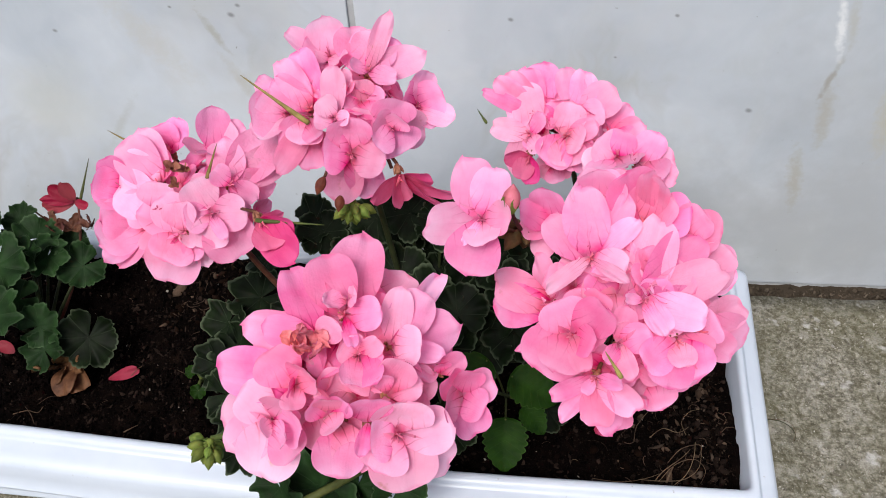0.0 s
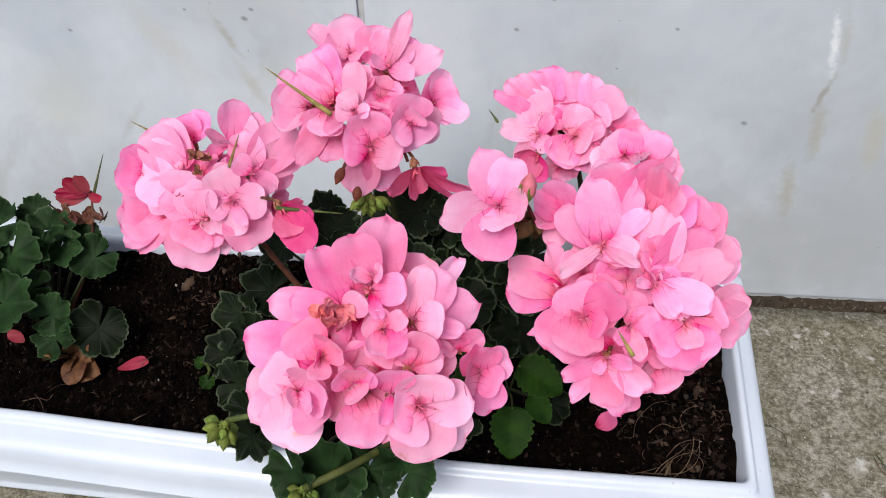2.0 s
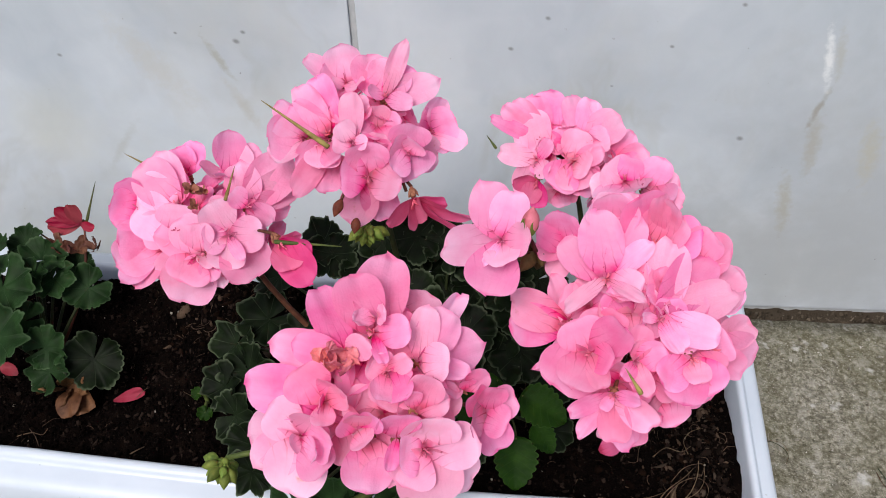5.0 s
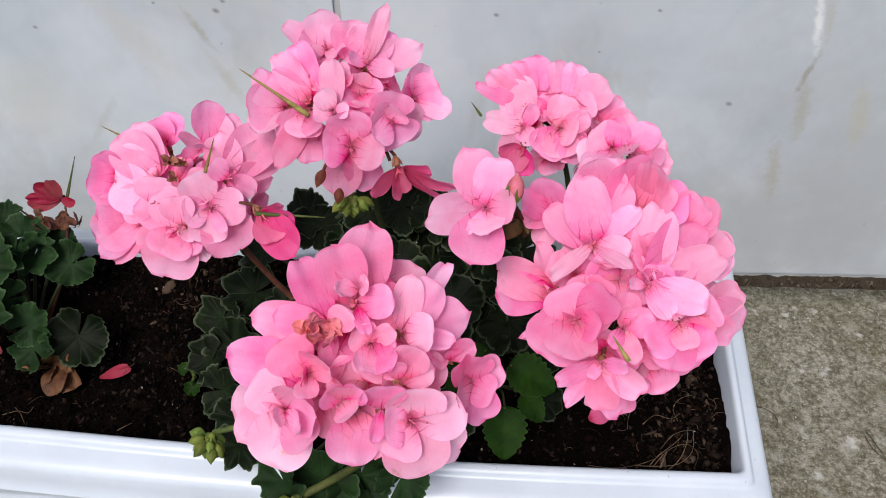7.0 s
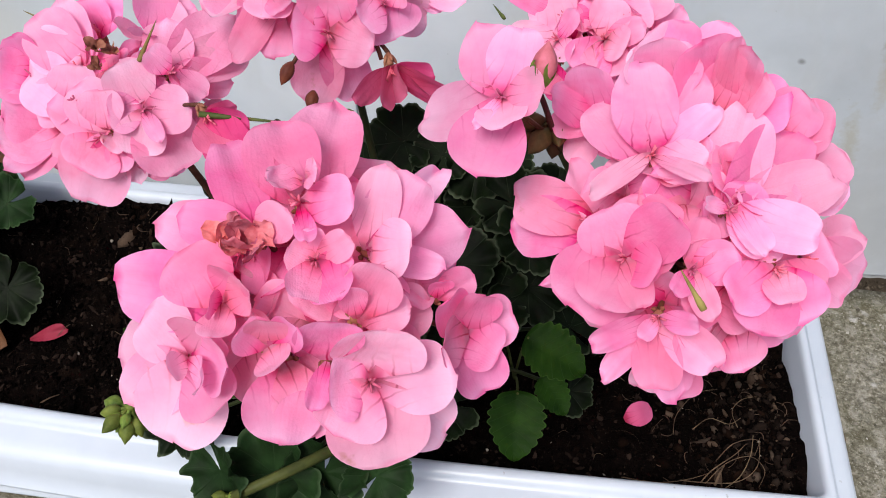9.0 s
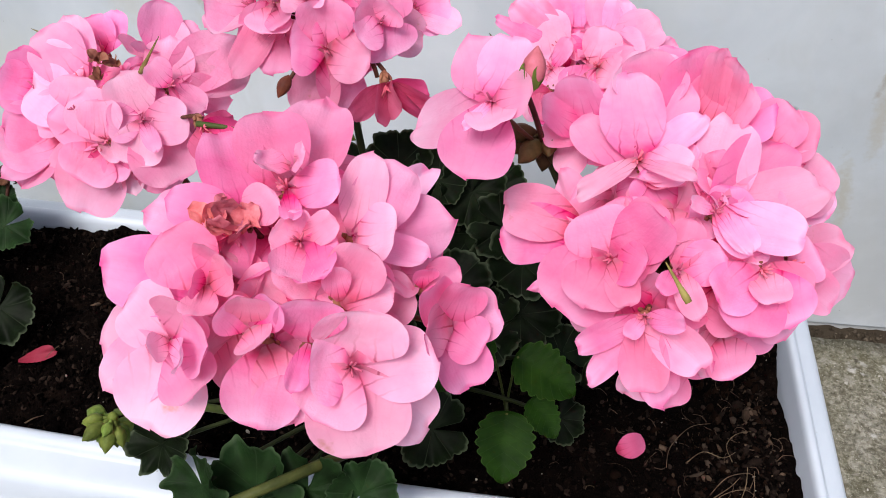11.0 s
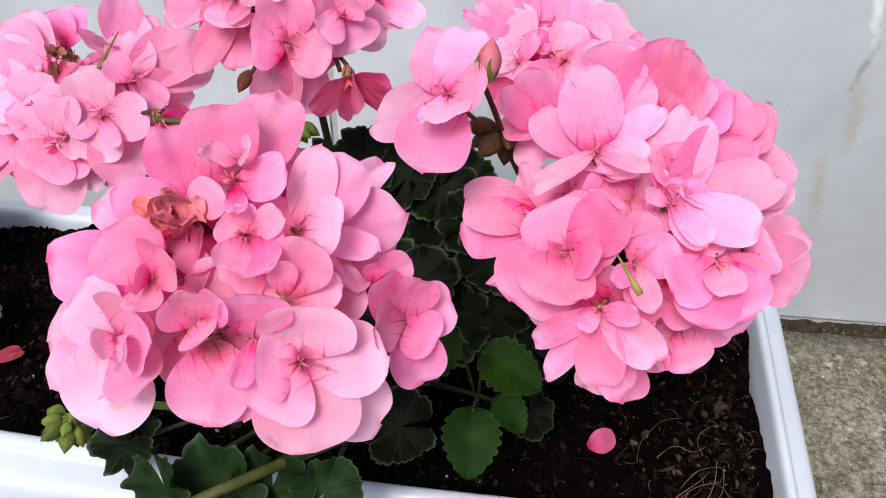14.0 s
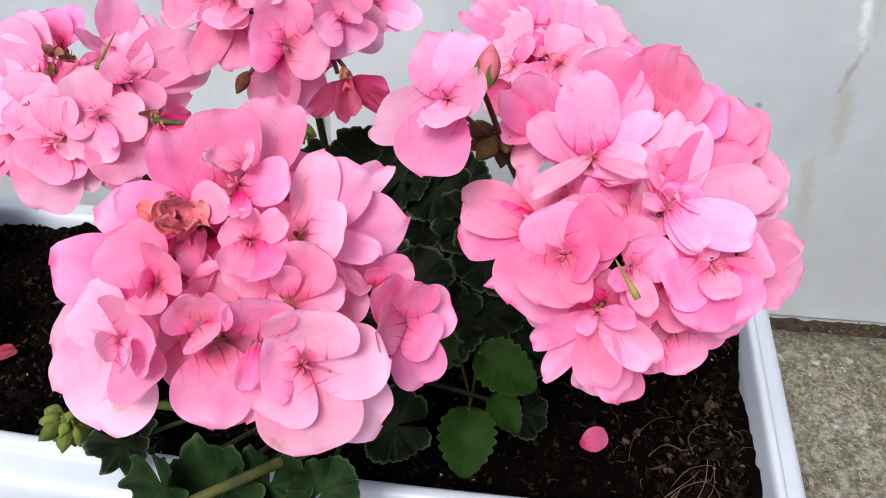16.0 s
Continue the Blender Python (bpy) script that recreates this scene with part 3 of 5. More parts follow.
def crumbs(name, mat, count, small, large, seed, label, category, place):
    """Loose lumps, each a rough pebble of its own shape, in one mesh."""
    rng = random.Random(seed)
    ico = bmesh.new()
    bmesh.ops.create_icosphere(ico, subdivisions=1, radius=1)
    vs = [v.co.copy() for v in ico.verts]
    fs = [[v.index for v in f.verts] for f in ico.faces]
    ico.free()
    verts, faces = [], []
    for _ in range(count):
        p, spin = place(rng), Euler((rng.uniform(0, 6), rng.uniform(0, 6), rng.uniform(0, 6))).to_matrix()
        r = small + (large - small) * rng.random() ** 4
        sc = Vector((rng.uniform(0.7, 2.0), rng.uniform(0.5, 1.1), rng.uniform(0.3, 0.8))) * r
        k = len(verts)
        for v in vs:
            w = v * rng.uniform(0.6, 1.3)
            verts.append(p + spin @ Vector((w.x * sc.x, w.y * sc.y, w.z * sc.z)))
        faces += [[k + i for i in f] for f in fs]
    me = bpy.data.meshes.new(name)
    me.from_pydata(verts, [], faces)
    me.polygons.foreach_set("use_smooth", [mat in (BARK, CLOD)] * len(me.polygons))
    me.materials.append(mat)
    return tagged(new(name, me), label, category, kind="stuff")


def on_soil(rng):
    x, y = rng.uniform(-0.66, 0.002), rng.uniform(0.003, DEPTH - 0.004)
    return soil_point(x, y, 0.0006)


def on_ground(rng):
    return Vector((rng.uniform(0.03, 0.5), rng.uniform(-0.15, 0.36), 0.0))


crumbs("soil_crumbs", CRUMB, 32000, 0.0003, 0.0024, 21, "small crumbly brown lumps of soil and bark", "soil crumbs", on_soil)
crumbs("pale_bits", PALE_BIT, 130, 0.0004, 0.0015, 22, "pale specks of perlite and grit on the soil", "grit", on_soil)
crumbs("ground_grit", GRIT, 2600, 0.0004, 0.0026, 23, "scattered pale grit on the concrete", "grit", on_ground)


def in_joint(rng):
    x = rng.uniform(0.0, 0.6)
    return Vector((x, rng.uniform(KERB_Y - 0.003, WALL_Y - 0.002), -0.004))


crumbs("joint_crumbs", DIRT, 1600, 0.0005, 0.0036, 26, "earth crumbs and grit in the joint below the wall", "grit", in_joint)


def near_edges(rng):
    """Bark gathers at the trough's end and along its back."""
    if rng.random() < 0.55:
        x, y = -abs(rng.gauss(0.0, 0.045)) - 0.002, rng.uniform(0.004, DEPTH - 0.006)
    else:
        x, y = rng.uniform(-0.42, -0.2), rng.uniform(0.10, DEPTH - 0.006)
    return soil_point(x, y, 0.0012)


crumbs("bark_flakes", BARK, 900, 0.0008, 0.0046, 24, "brown bark flakes on the soil", "bark", near_edges)


def at_end(rng):
    """Drier clods lie heaped along the trough's end wall and in its front corner."""
    x = -abs(rng.gauss(0.0, 0.022)) - 0.004
    return soil_point(x, rng.uniform(0.006, DEPTH - 0.01) * rng.uniform(0.35, 1.0), 0.0014)


crumbs("soil_clods", CLOD, 360, 0.0007, 0.0034, 27, "grey-brown dry clods along the planter's end", "soil clods", at_end)


# hair-thin dry fibres tangled into the soil
rng = random.Random(25)
bm = bmesh.new()
for _ in range(190):
    p = near_edges(rng) if rng.random() < 0.8 else on_soil(rng)
    h, bend, n = rng.uniform(0, 6.28), rng.uniform(-0.5, 0.5), rng.randint(4, 7)
    step, pts = rng.uniform(0.0012, 0.0024), []
    for k in range(n + 1):
        pts.append(p.copy() + Vector((0, 0, 0.0012 * math.sin(math.pi * k / n))))
        p += Vector((math.cos(h), math.sin(h), rng.uniform(-0.2, 0.2))) * step
        h += bend + rng.uniform(-0.3, 0.3)
    r = rng.uniform(0.00012, 0.0003)
    tube(bm, pts, [r * (1 - 0.5 * k / n) for k in range(n + 1)], 4)
tagged(finish("dry_fibres", bm, ROOT), "hair-thin dry root fibres tangled into the soil", "roots", kind="stuff")
# ---- plant parts ----
def flower(plant, place, axis, petals, mat=PETAL, seed=0, centre=True, label="", scale=1.0, head=None):
    """One floret: a calyx with stamens, and its petals, each (dx, dy, dz, width, curl) in millimetres from the throat to the tip."""
    rng = random.Random(seed * 7 + 3)
    place, axis = Vector(place) / 1000, Vector(axis).normalized()
    bm = bmesh.new()
    a, b, n = frame_of(axis)
    back = place - n * 0.007
    tube(bm, [back, place - n * 0.005, place - n * 0.0008], [0.0009, 0.0014, 0.0018], 7)
    for k in range(5):
        t = 2 * math.pi * k / 5
        o = a * math.cos(t) + b * math.sin(t)
        tube(bm, [place - n * 0.0055 + o * 0.0012, place - n * 0.003 + o * 0.0022, place - n * 0.001 + o * 0.003], [0.0007, 0.0009, 0.0002], 5)
    core = part("flower", bm, CALYX if mat is not RED_PETAL else STALK_RED, plant, label)
    for i, (dx, dy, dz, w, curl) in enumerate(petals):
        reach = Vector((dx, dy, dz)) / 1000 * scale
        part("petal", petal_mesh(place + axis * 0.0004 * i, reach, axis, w / 1000 * scale, curl, rng), mat, core)
    if head is not None:
        bm = bmesh.new()
        tube(bm, arc(Vector(head) / 1000, back, axis * -0.002, 5), [0.0011, 0.001, 0.0009, 0.0009, 0.0009, 0.001], 6)
        part("pedicel", bm, STALK_RED, core)
    if centre:
        bm = bmesh.new()
        for k in range(6):
            t = rng.uniform(0, 6.28)
            o = (a * math.cos(t) + b * math.sin(t)) * rng.uniform(0.001, 0.0028)
            tube(bm, [place, place + n * 0.004 + o * 0.5, place + n * rng.uniform(0.004, 0.0075) + o], [0.0005, 0.0004, 0.0003], 5)
        part("stamen_tuft", bm, STAMEN, core, "deep pink stamens")
    return core


def stalk(plant, a, b, sag, r0, r1, mat=STALK, name="stalk", n=8):
    pts = arc(Vector(a) / 1000, Vector(b) / 1000, Vector(sag) / 1000, n)
    return part(name, tube(bmesh.new(), pts, [r0 / 1000 + (r1 - r0) / 1000 * i / n for i in range(n + 1)], 8), mat, plant)


def zonal_leaf(plant, place, face, radius, mat=DARK_SHADED_LEAF, seed=0, fold=0.15, turn=None, name="leaf", stem_to=None, label=""):
    """Round scalloped geranium leaf, ruffled at its rim, folded along the midrib."""
    rng = random.Random(seed * 13 + 1)
    place, R = Vector(place) / 1000, radius / 1000
    a, b, n = frame_of(face)
    spin = rng.uniform(0, 6.28) if turn is None else radians(turn)
    ca, sa = math.cos(spin), math.sin(spin)
    a, b = a * ca + b * sa, b * ca - a * sa
    bm = bmesh.new()
    uvl = bm.loops.layers.uv.new("uv")
    segs, rings = 132, 7
    ph = [rng.uniform(0, 6.28) for _ in range(4)]
    reach = [rng.uniform(0.86, 1.08) for _ in range(7)]
    uvs = {}
    c = bm.verts.new(place)
    uvs[c] = (0.5, 0)
    loops = []
    for j in range(1, rings + 1):
        q = j / rings
        row = []
        for i in range(segs + 1):
            th = 0.16 + (2 * math.pi - 0.32) * i / segs
            own = 1 + (reach[min(6, int(th * 3.5 / math.pi))] - 1) * abs(math.sin(3.5 * th))
            lobe = own - 0.17 * (1 - abs(math.sin(3.5 * th)) ** 0.55) - 0.06 * (1 - abs(math.sin(14 * th + 0.5)) ** 0.6) + 0.04 * math.sin(2 * th + ph[1])
            lobe *= 1 - 0.25 * math.exp(-((min(th, 2 * math.pi - th)) / 0.35) ** 2)
            r = R * q * (1 + (lobe - 1) * q ** 3)
            z = 0.16 * R * q * q - 0.05 * R * q + R * 0.15 * q ** 3 * math.sin(7 * th + ph[2]) + R * 0.085 * q ** 4 * math.sin(11 * th + ph[3]) + R * 0.08 * q * q * math.sin(2 * th + ph[0])
            z += fold * R * q * abs(math.sin(th)) - R * 0.03 * q * math.cos(7 * th)
            v = bm.verts.new(place + a * (r * math.cos(th)) + b * (r * math.sin(th)) + n * z)
            uvs[v] = (i / segs, q)
            row.append(v)
        loops.append(row)
    for i in range(segs):
        f = bm.faces.new((c, loops[0][i], loops[0][i + 1]))
        for r0, r1 in zip(loops, loops[1:]):
            bm.faces.new((r0[i], r1[i], r1[i + 1], r0[i + 1]))
    for f in bm.faces:
        for l in f.loops:
            l[uvl].uv = uvs[l.vert]
    leaf = part(name, bm, mat, plant, label)
    if stem_to is not None:
        end = Vector(stem_to) / 1000
        mid = Vector((0, 0, 0.006)) - n * 0.004
        part("leaf_stalk", tube(bmesh.new(), arc(end, place - n * 0.0006, mid, 7), [0.0016 - 0.0006 * i / 7 for i in range(8)], 7), STALK_DARK if R > 0.008 else STALK, leaf)
    return leaf


def toothed_leaf(plant, place, face, tip, length, width, mat=WEED_LEAF, seed=0, label=""):
    """Oval leaf with round teeth, a midrib and raised side veins; place is where its stalk joins."""
    rng = random.Random(seed)
    place, n = Vector(place) / 1000, Vector(face).normalized()
    d = Vector(tip) - n * n.dot(Vector(tip))
    d.normalize()
    s = d.cross(n)
    L, W = length / 1000, width / 1000
    bm = bmesh.new()
    uvl = bm.loops.layers.uv.new("uv")
    rows, cols = 56, 10
    grid, uvs = [], {}
    for j in range(rows + 1):
        v = j / rows
        w = W / 2 * (math.sin(math.pi * v ** 0.72)) ** 0.62 if 0 < v < 1 else 0.0
        tooth = 1 + 0.17 * (abs(math.sin(v * math.pi * 7.5)) - 0.5)
        row = []
        for i in range(cols + 1):
            a = 2 * i / cols - 1
            x = a * w * (1 + (tooth - 1) * abs(a) ** 4)
            z = 0.10 * W * abs(a) + 0.012 * W * math.sin(v * 44 - abs(a) * 6) * abs(a) - 0.22 * L * (v - 0.35) ** 2
            vert = bm.verts.new(place + d * (v * L - 0.05 * L * abs(a) * (1 - v)) + s * x + n * z)
            uvs[vert] = (0.5 + v * 0.9 - abs(a) * 0.22, max(abs(a) ** 2, 0.2))
            row.append(vert)
        grid.append(row)
    for j in range(rows):
        for i in range(cols):
            f = bm.faces.new((grid[j][i], grid[j][i + 1], grid[j + 1][i + 1], grid[j + 1][i]))
            for l in f.loops:
                l[uvl].uv = uvs[l.vert]
    bmesh.ops.remove_doubles(bm, verts=bm.verts, dist=1e-6)
    return part("leaf", bm, mat, plant, label)


def bud_mesh(bm, base, tip, r):
    """A pointed, ribbed bud."""
    base, tip = Vector(base), Vector(tip)
    a, b, n = frame_of(tip - base)
    L = (tip - base).length
    prof = [(0.0, 0.25), (0.12, 0.62), (0.3, 0.95), (0.48, 1.0), (0.66, 0.82), (0.82, 0.5), (0.94, 0.2), (1.0, 0.05)]
    loops = []
    for v, q in prof:
        loops.append([bm.verts.new(base + n * (v * L) + (a * math.cos(t) + b * math.sin(t)) * (r * q * (1 + 0.10 * math.cos(5 * t)))) for t in [2 * math.pi * k / 15 for k in range(15)]])
    for x, y in zip(loops, loops[1:]):
        for k in range(15):
            bm.faces.new((x[k], x[(k + 1) % 15], y[(k + 1) % 15], y[k]))
    bm.faces.new(loops[0][::-1])
    bm.faces.new(loops[-1])
    return bm


def bud_cluster(plant, place, axis, count, length, seed, mat=BUD, label="", stem=None):
    """A nodding head of closed buds fanning from one point."""
    rng = random.Random(seed)
    place = Vector(place) / 1000
    a, b, n = frame_of(axis)
    bm = bmesh.new()
    bmesh.ops.create_icosphere(bm, subdivisions=2, radius=0.0022, matrix=Matrix.Translation(place))
    head = part("bud_head", bm, mat, plant, label)
    L = length / 1000
    for k in range(count):
        t = k * 2.399
        sp = 1.15 * math.sqrt((k + 0.3) / count)
        d = (n * math.cos(sp) + (a * math.cos(t) + b * math.sin(t)) * math.sin(sp)).normalized()
        s = L * rng.uniform(0.65, 1.1)
        bm = bmesh.new()
        tube(bm, [place, place + d * s * 0.45], [0.0007, 0.0008], 6)
        bud_mesh(bm, place + d * s * 0.36, place + d * s * 1.16, s * 0.23)
        part("bud", bm, mat, head)
    return head


def pod(plant, a, b, r=0.9, mat=POD):
    pts = arc(Vector(a) / 1000, Vector(b) / 1000, (0, 0, 0), 8)
    rad = [r * k / 1000 for k in (1.1, 1.25, 1.1, 0.85, 0.7, 0.6, 0.5, 0.35, 0.15)]
    return part("seed_pod", tube(bmesh.new(), pts, rad, 7), mat, plant)


def crumpled(plant, place, axis, size, mat, seed, name="withered_petal", count=4):
    """Dried petals screwed into a ball of folds."""
    rng = random.Random(seed)
    place = Vector(place) / 1000
    a, b, n = frame_of(axis)
    last = None
    for k in range(count):
        t = 2 * math.pi * k / count + rng.uniform(-0.4, 0.4)
        d = (n * rng.uniform(0.3, 1.0) + (a * math.cos(t) + b * math.sin(t)) * rng.uniform(0.5, 1.0)).normalized()
        bm = petal_mesh(place, d * size / 1000 * rng.uniform(0.7, 1.1), n + a * rng.uniform(-1, 1), size / 1000 * rng.uniform(0.5, 0.8), rng.uniform(-0.6, 0.8), rng, 10, 10, 0.6, 1.0)
        for v in bm.verts:
            q = noise.noise_vector(v.co * 420 + Vector((seed, k, 0)))
            v.co += q * (size / 1000) * 0.13
        last = part(name, bm, mat, plant)
    return last


# ---- the flowering geranium ----
plant = thing("geranium", (-0.19, 0.11, 0.178), "geranium with full pink flower heads over scalloped leaves, the inner ones coloured dark for shade", "plant")
HEADS = {'E': (-213, -8, 352), 'D': (-92, 32, 340), 'A': (-326, 114, 338), 'B': (-238, 142, 384), 'C': (-112, 188, 338), 'F': (-140, 62, 372)}
CROWN, CROWN_B = (-200, 112, 176), (-100, 118, 176)
flower(plant, (-214.0, -23.7, 406.8), (0.17, -0.59, 0.79), [(-12.5, 24.4, 6.8, 22.3, 0.28), (-0.0, 43.2, -0.5, 25.0, 0.28), (16.7, -1.2, 4.4, 14.6, 0.28), (7.1, -18.8, -0.6, 6.2, 0.50)], PETAL, 1, head=HEADS["E"])
flower(plant, (-223.6, -33.4, 401.9), (0.12, -0.65, 0.75), [(-17.5, 33.3, 4.9, 16.6, 0.28), (-24.0, 7.5, -1.2, 14.2, 0.28), (-36.5, 19.0, -16.0, 18.1, 0.28), (7.9, 5.4, 6.4, 12.7, 0.28)], PETAL, 2, centre=False, head=HEADS["E"])
flower(plant, (-207.3, -38.4, 399.9), (0.21, -0.66, 0.72), [(-6.7, -0.8, 5.4, 9.7, 0.28), (-1.4, 5.2, 7.3, 7.1, 0.28), (10.4, 2.4, 7.3, 8.8, 0.28), (10.9, -0.4, 0.6, 6.8, 0.28), (-0.6, -13.5, -2.2, 12.2, 0.28), (8.6, -11.2, -3.3, 13.4, 0.28)], PETAL, 3, head=HEADS["E"])
flower(plant, (-194.8, -30.1, 396.6), (0.28, -0.62, 0.73), [(2.7, 18.6, 15.0, 13.4, 0.28), (11.7, 20.5, 10.0, 18.5, 0.28), (14.3, -4.2, 6.6, 16.9, 0.40), (24.1, 17.0, -6.2, 19.8, 0.28), (14.1, 47.3, -9.5, 10.9, 0.28), (20.0, 2.2, -7.9, 9.4, 0.28)], PALE_PETAL, 4, centre=False, head=HEADS["E"])
flower(plant, (-175.5, -31.5, 381.2), (0.41, -0.64, 0.64), [(9.9, 7.2, 3.1, 10.6, 0.28), (1.6, 0.3, 7.9, 7.9, 0.28)], PETAL, 5, centre=False, head=HEADS["E"])
flower(plant, (-167.0, -34.5, 369.9), (0.46, -0.67, 0.58), [(-6.5, -3.8, 19.9, 14.4, 0.35), (4.8, 4.7, 13.5, 15.4, 0.35), (13.2, 9.7, -0.9, 17.2, 0.40), (9.5, -2.5, -6.6, 15.6, 0.40), (6.1, -6.3, -18.9, 17.2, 0.30), (-8.3, -12.8, 8.7, 15.0, 0.35)], PETAL, 6, centre=False, head=HEADS["E"])
flower(plant, (-191.7, -56.4, 373.2), (0.29, -0.76, 0.58), [(5.0, 5.3, 17.8, 25.9, 0.34), (-10.1, -6.8, 4.0, 19.1, 0.34), (22.4, 6.8, -1.6, 21.2, 0.34), (18.9, 5.1, -27.2, 22.0, 0.28), (-8.2, -10.7, -9.9, 21.8, 0.30), (4.3, -10.4, -21.7, 28.9, 0.36)], PALE_PETAL, 7, head=HEADS["E"])
flower(plant, (-242.8, -52.2, 372.1), (-0.01, -0.80, 0.61), [(-24.3, 8.0, -11.5, 24.2, 0.42), (-15.3, 11.7, 4.1, 20.6, 0.40), (7.8, 0.7, 16.0, 18.2, 0.40), (16.5, -8.4, 8.9, 18.0, 0.40), (-20.8, 0.1, -20.3, 20.9, 0.40), (11.0, -12.1, -7.9, 18.4, 0.40), (-5.7, -8.8, -24.9, 28.0, 0.42), (-4.0, -6.7, 2.7, 8.6, 0.60), (11.8, -12.6, 5.4, 9.0, 0.60)], PALE_PETAL, 8, centre=False, head=HEADS["E"])
flower(plant, (-232.9, -44.9, 387.6), (0.05, -0.73, 0.68), [(-12.4, 8.0, 10.7, 21.3, 0.40), (-34.8, 15.9, -11.2, 23.4, 0.38), (6.6, 0.1, 14.4, 14.8, 0.40), (13.1, -4.8, 12.2, 11.5, 0.50), (-1.7, -6.9, 7.2, 8.3, 0.50), (0.9, -12.2, -1.8, 10.4, 0.40)], PETAL, 9, centre=False, head=HEADS["E"])
flower(plant, (-218.0, -55.3, 383.3), (0.15, -0.76, 0.64), [(-7.1, -1.2, 8.4, 12.2, 0.28), (1.2, 0.1, 13.0, 12.1, 0.40), (10.4, -0.2, 11.5, 10.9, 0.40), (4.6, -8.2, 0.4, 12.1, 0.40)], PETAL, 10, centre=False, head=HEADS["E"])
flower(plant, (-213.8, -56.3, 378.3), (0.17, -0.77, 0.61), [(-1.1, -13.5, -17.8, 21.8, 0.28), (7.7, -9.5, -19.8, 16.3, 0.28)], PETAL, 11, centre=False, head=HEADS["E"])
flower(plant, (-202.0, -57.7, 381.9), (0.23, -0.75, 0.62), [(1.5, 3.8, 14.0, 18.9, 0.45), (-2.8, -9.8, -8.6, 6.7, 0.28)], PETAL, 12, centre=False, head=HEADS["E"])
flower(plant, (-195.3, -47.9, 388.7), (0.27, -0.71, 0.66), [(7.2, 7.6, 13.8, 16.4, 0.35), (-1.0, 1.2, 11.9, 8.1, 0.40), (13.3, 6.3, -1.2, 11.4, 0.28)], PETAL, 13, centre=False, head=HEADS["E"])
flower(plant, (-110.4, 29.9, 389.7), (-0.26, -0.55, 0.80), [(-16.1, 29.1, -1.6, 22.0, 0.28), (-3.0, 33.1, 13.3, 22.5, 0.28), (18.5, 29.8, 9.8, 16.2, 0.28), (22.3, 18.5, 6.2, 11.9, 0.28), (16.0, -10.2, 3.6, 15.7, 0.28), (-20.2, -17.2, -4.1, 8.7, 0.00), (14.6, -22.1, 8.1, 6.5, 0.00)], PALE_PETAL, 14, head=HEADS["D"])
flower(plant, (-118.0, -0.8, 372.4), (-0.29, -0.72, 0.63), [(-7.7, 11.3, 10.3, 23.5, 0.28), (14.5, 3.3, 15.6, 20.0, 0.28), (9.6, -10.6, 5.4, 14.6, 0.28), (-7.7, -12.8, -11.1, 22.5, 0.35), (-15.4, -3.3, -19.4, 29.0, 0.28), (-21.4, 10.0, -23.6, 7.3, 0.28), (6.0, -15.9, -6.2, 10.9, 0.28)], PETAL, 15, head=HEADS["D"])
flower(plant, (-88.2, 7.7, 386.9), (-0.10, -0.67, 0.73), [(26.3, 38.5, 0.8, 23.1, 0.28), (11.1, 45.1, 3.5, 20.9, 0.28), (36.5, 23.8, -4.9, 19.2, 0.28), (26.8, -5.4, -4.2, 16.4, 0.30), (10.7, -12.5, -6.4, 11.5, 0.28), (-10.4, -3.7, 6.1, 5.2, 0.28), (8.4, -17.0, -3.9, 5.9, 0.28)], PALE_PETAL, 16, head=HEADS["D"])
flower(plant, (-83.6, 56.4, 388.1), (-0.07, -0.38, 0.92), [(-12.8, 8.4, 26.0, 26.6, 0.28), (3.3, 4.3, 21.5, 21.2, 0.28), (21.3, -4.3, 10.3, 23.7, 0.28), (12.2, 0.9, 17.8, 21.2, 0.28), (-1.2, 6.4, 28.7, 10.5, 0.28), (5.3, 4.3, 25.1, 14.8, 0.28)], PETAL, 17, head=HEADS["D"])
flower(plant, (-104.6, 62.4, 395.9), (-0.23, -0.39, 0.89), [(-12.9, 3.3, 12.0, 19.4, 0.28), (-2.7, 3.7, 17.9, 19.2, 0.28), (10.9, 1.1, 12.5, 19.3, 0.28)], PALE_PETAL, 18, head=HEADS["D"])
flower(plant, (-66.3, 50.6, 387.7), (0.07, -0.44, 0.89), [(17.5, -6.3, 6.3, 22.9, 0.28), (9.4, -0.0, 14.0, 19.2, 0.28), (14.8, -7.9, -2.6, 19.3, 0.28)], PETAL, 19, head=HEADS["D"])
flower(plant, (-55.4, 40.4, 375.0), (0.21, -0.52, 0.83), [(13.7, -5.6, 5.6, 22.5, 0.28), (9.9, 0.1, 13.5, 18.7, 0.28), (11.8, -9.5, -4.7, 18.9, 0.28)], PALE_PETAL, 20, head=HEADS["D"])
flower(plant, (-62.4, 4.6, 371.2), (0.10, -0.74, 0.67), [(22.9, 19.9, -3.7, 17.1, 0.28), (24.7, 10.5, -15.0, 21.5, 0.28), (18.2, 1.2, -16.6, 15.0, 0.28), (9.0, 5.8, 1.1, 17.5, 0.28)], PETAL, 21, head=HEADS["D"])
flower(plant, (-73.9, -4.6, 375.4), (-0.01, -0.76, 0.66), [(10.0, -9.2, -14.5, 23.8, 0.28), (-4.4, -16.2, -13.1, 21.0, 0.30), (-15.2, -11.8, -4.2, 16.9, 0.28), (16.9, 1.3, -10.3, 15.8, 0.28), (3.6, -10.8, -4.8, 12.8, 0.40)], PETAL, 22, head=HEADS["D"])
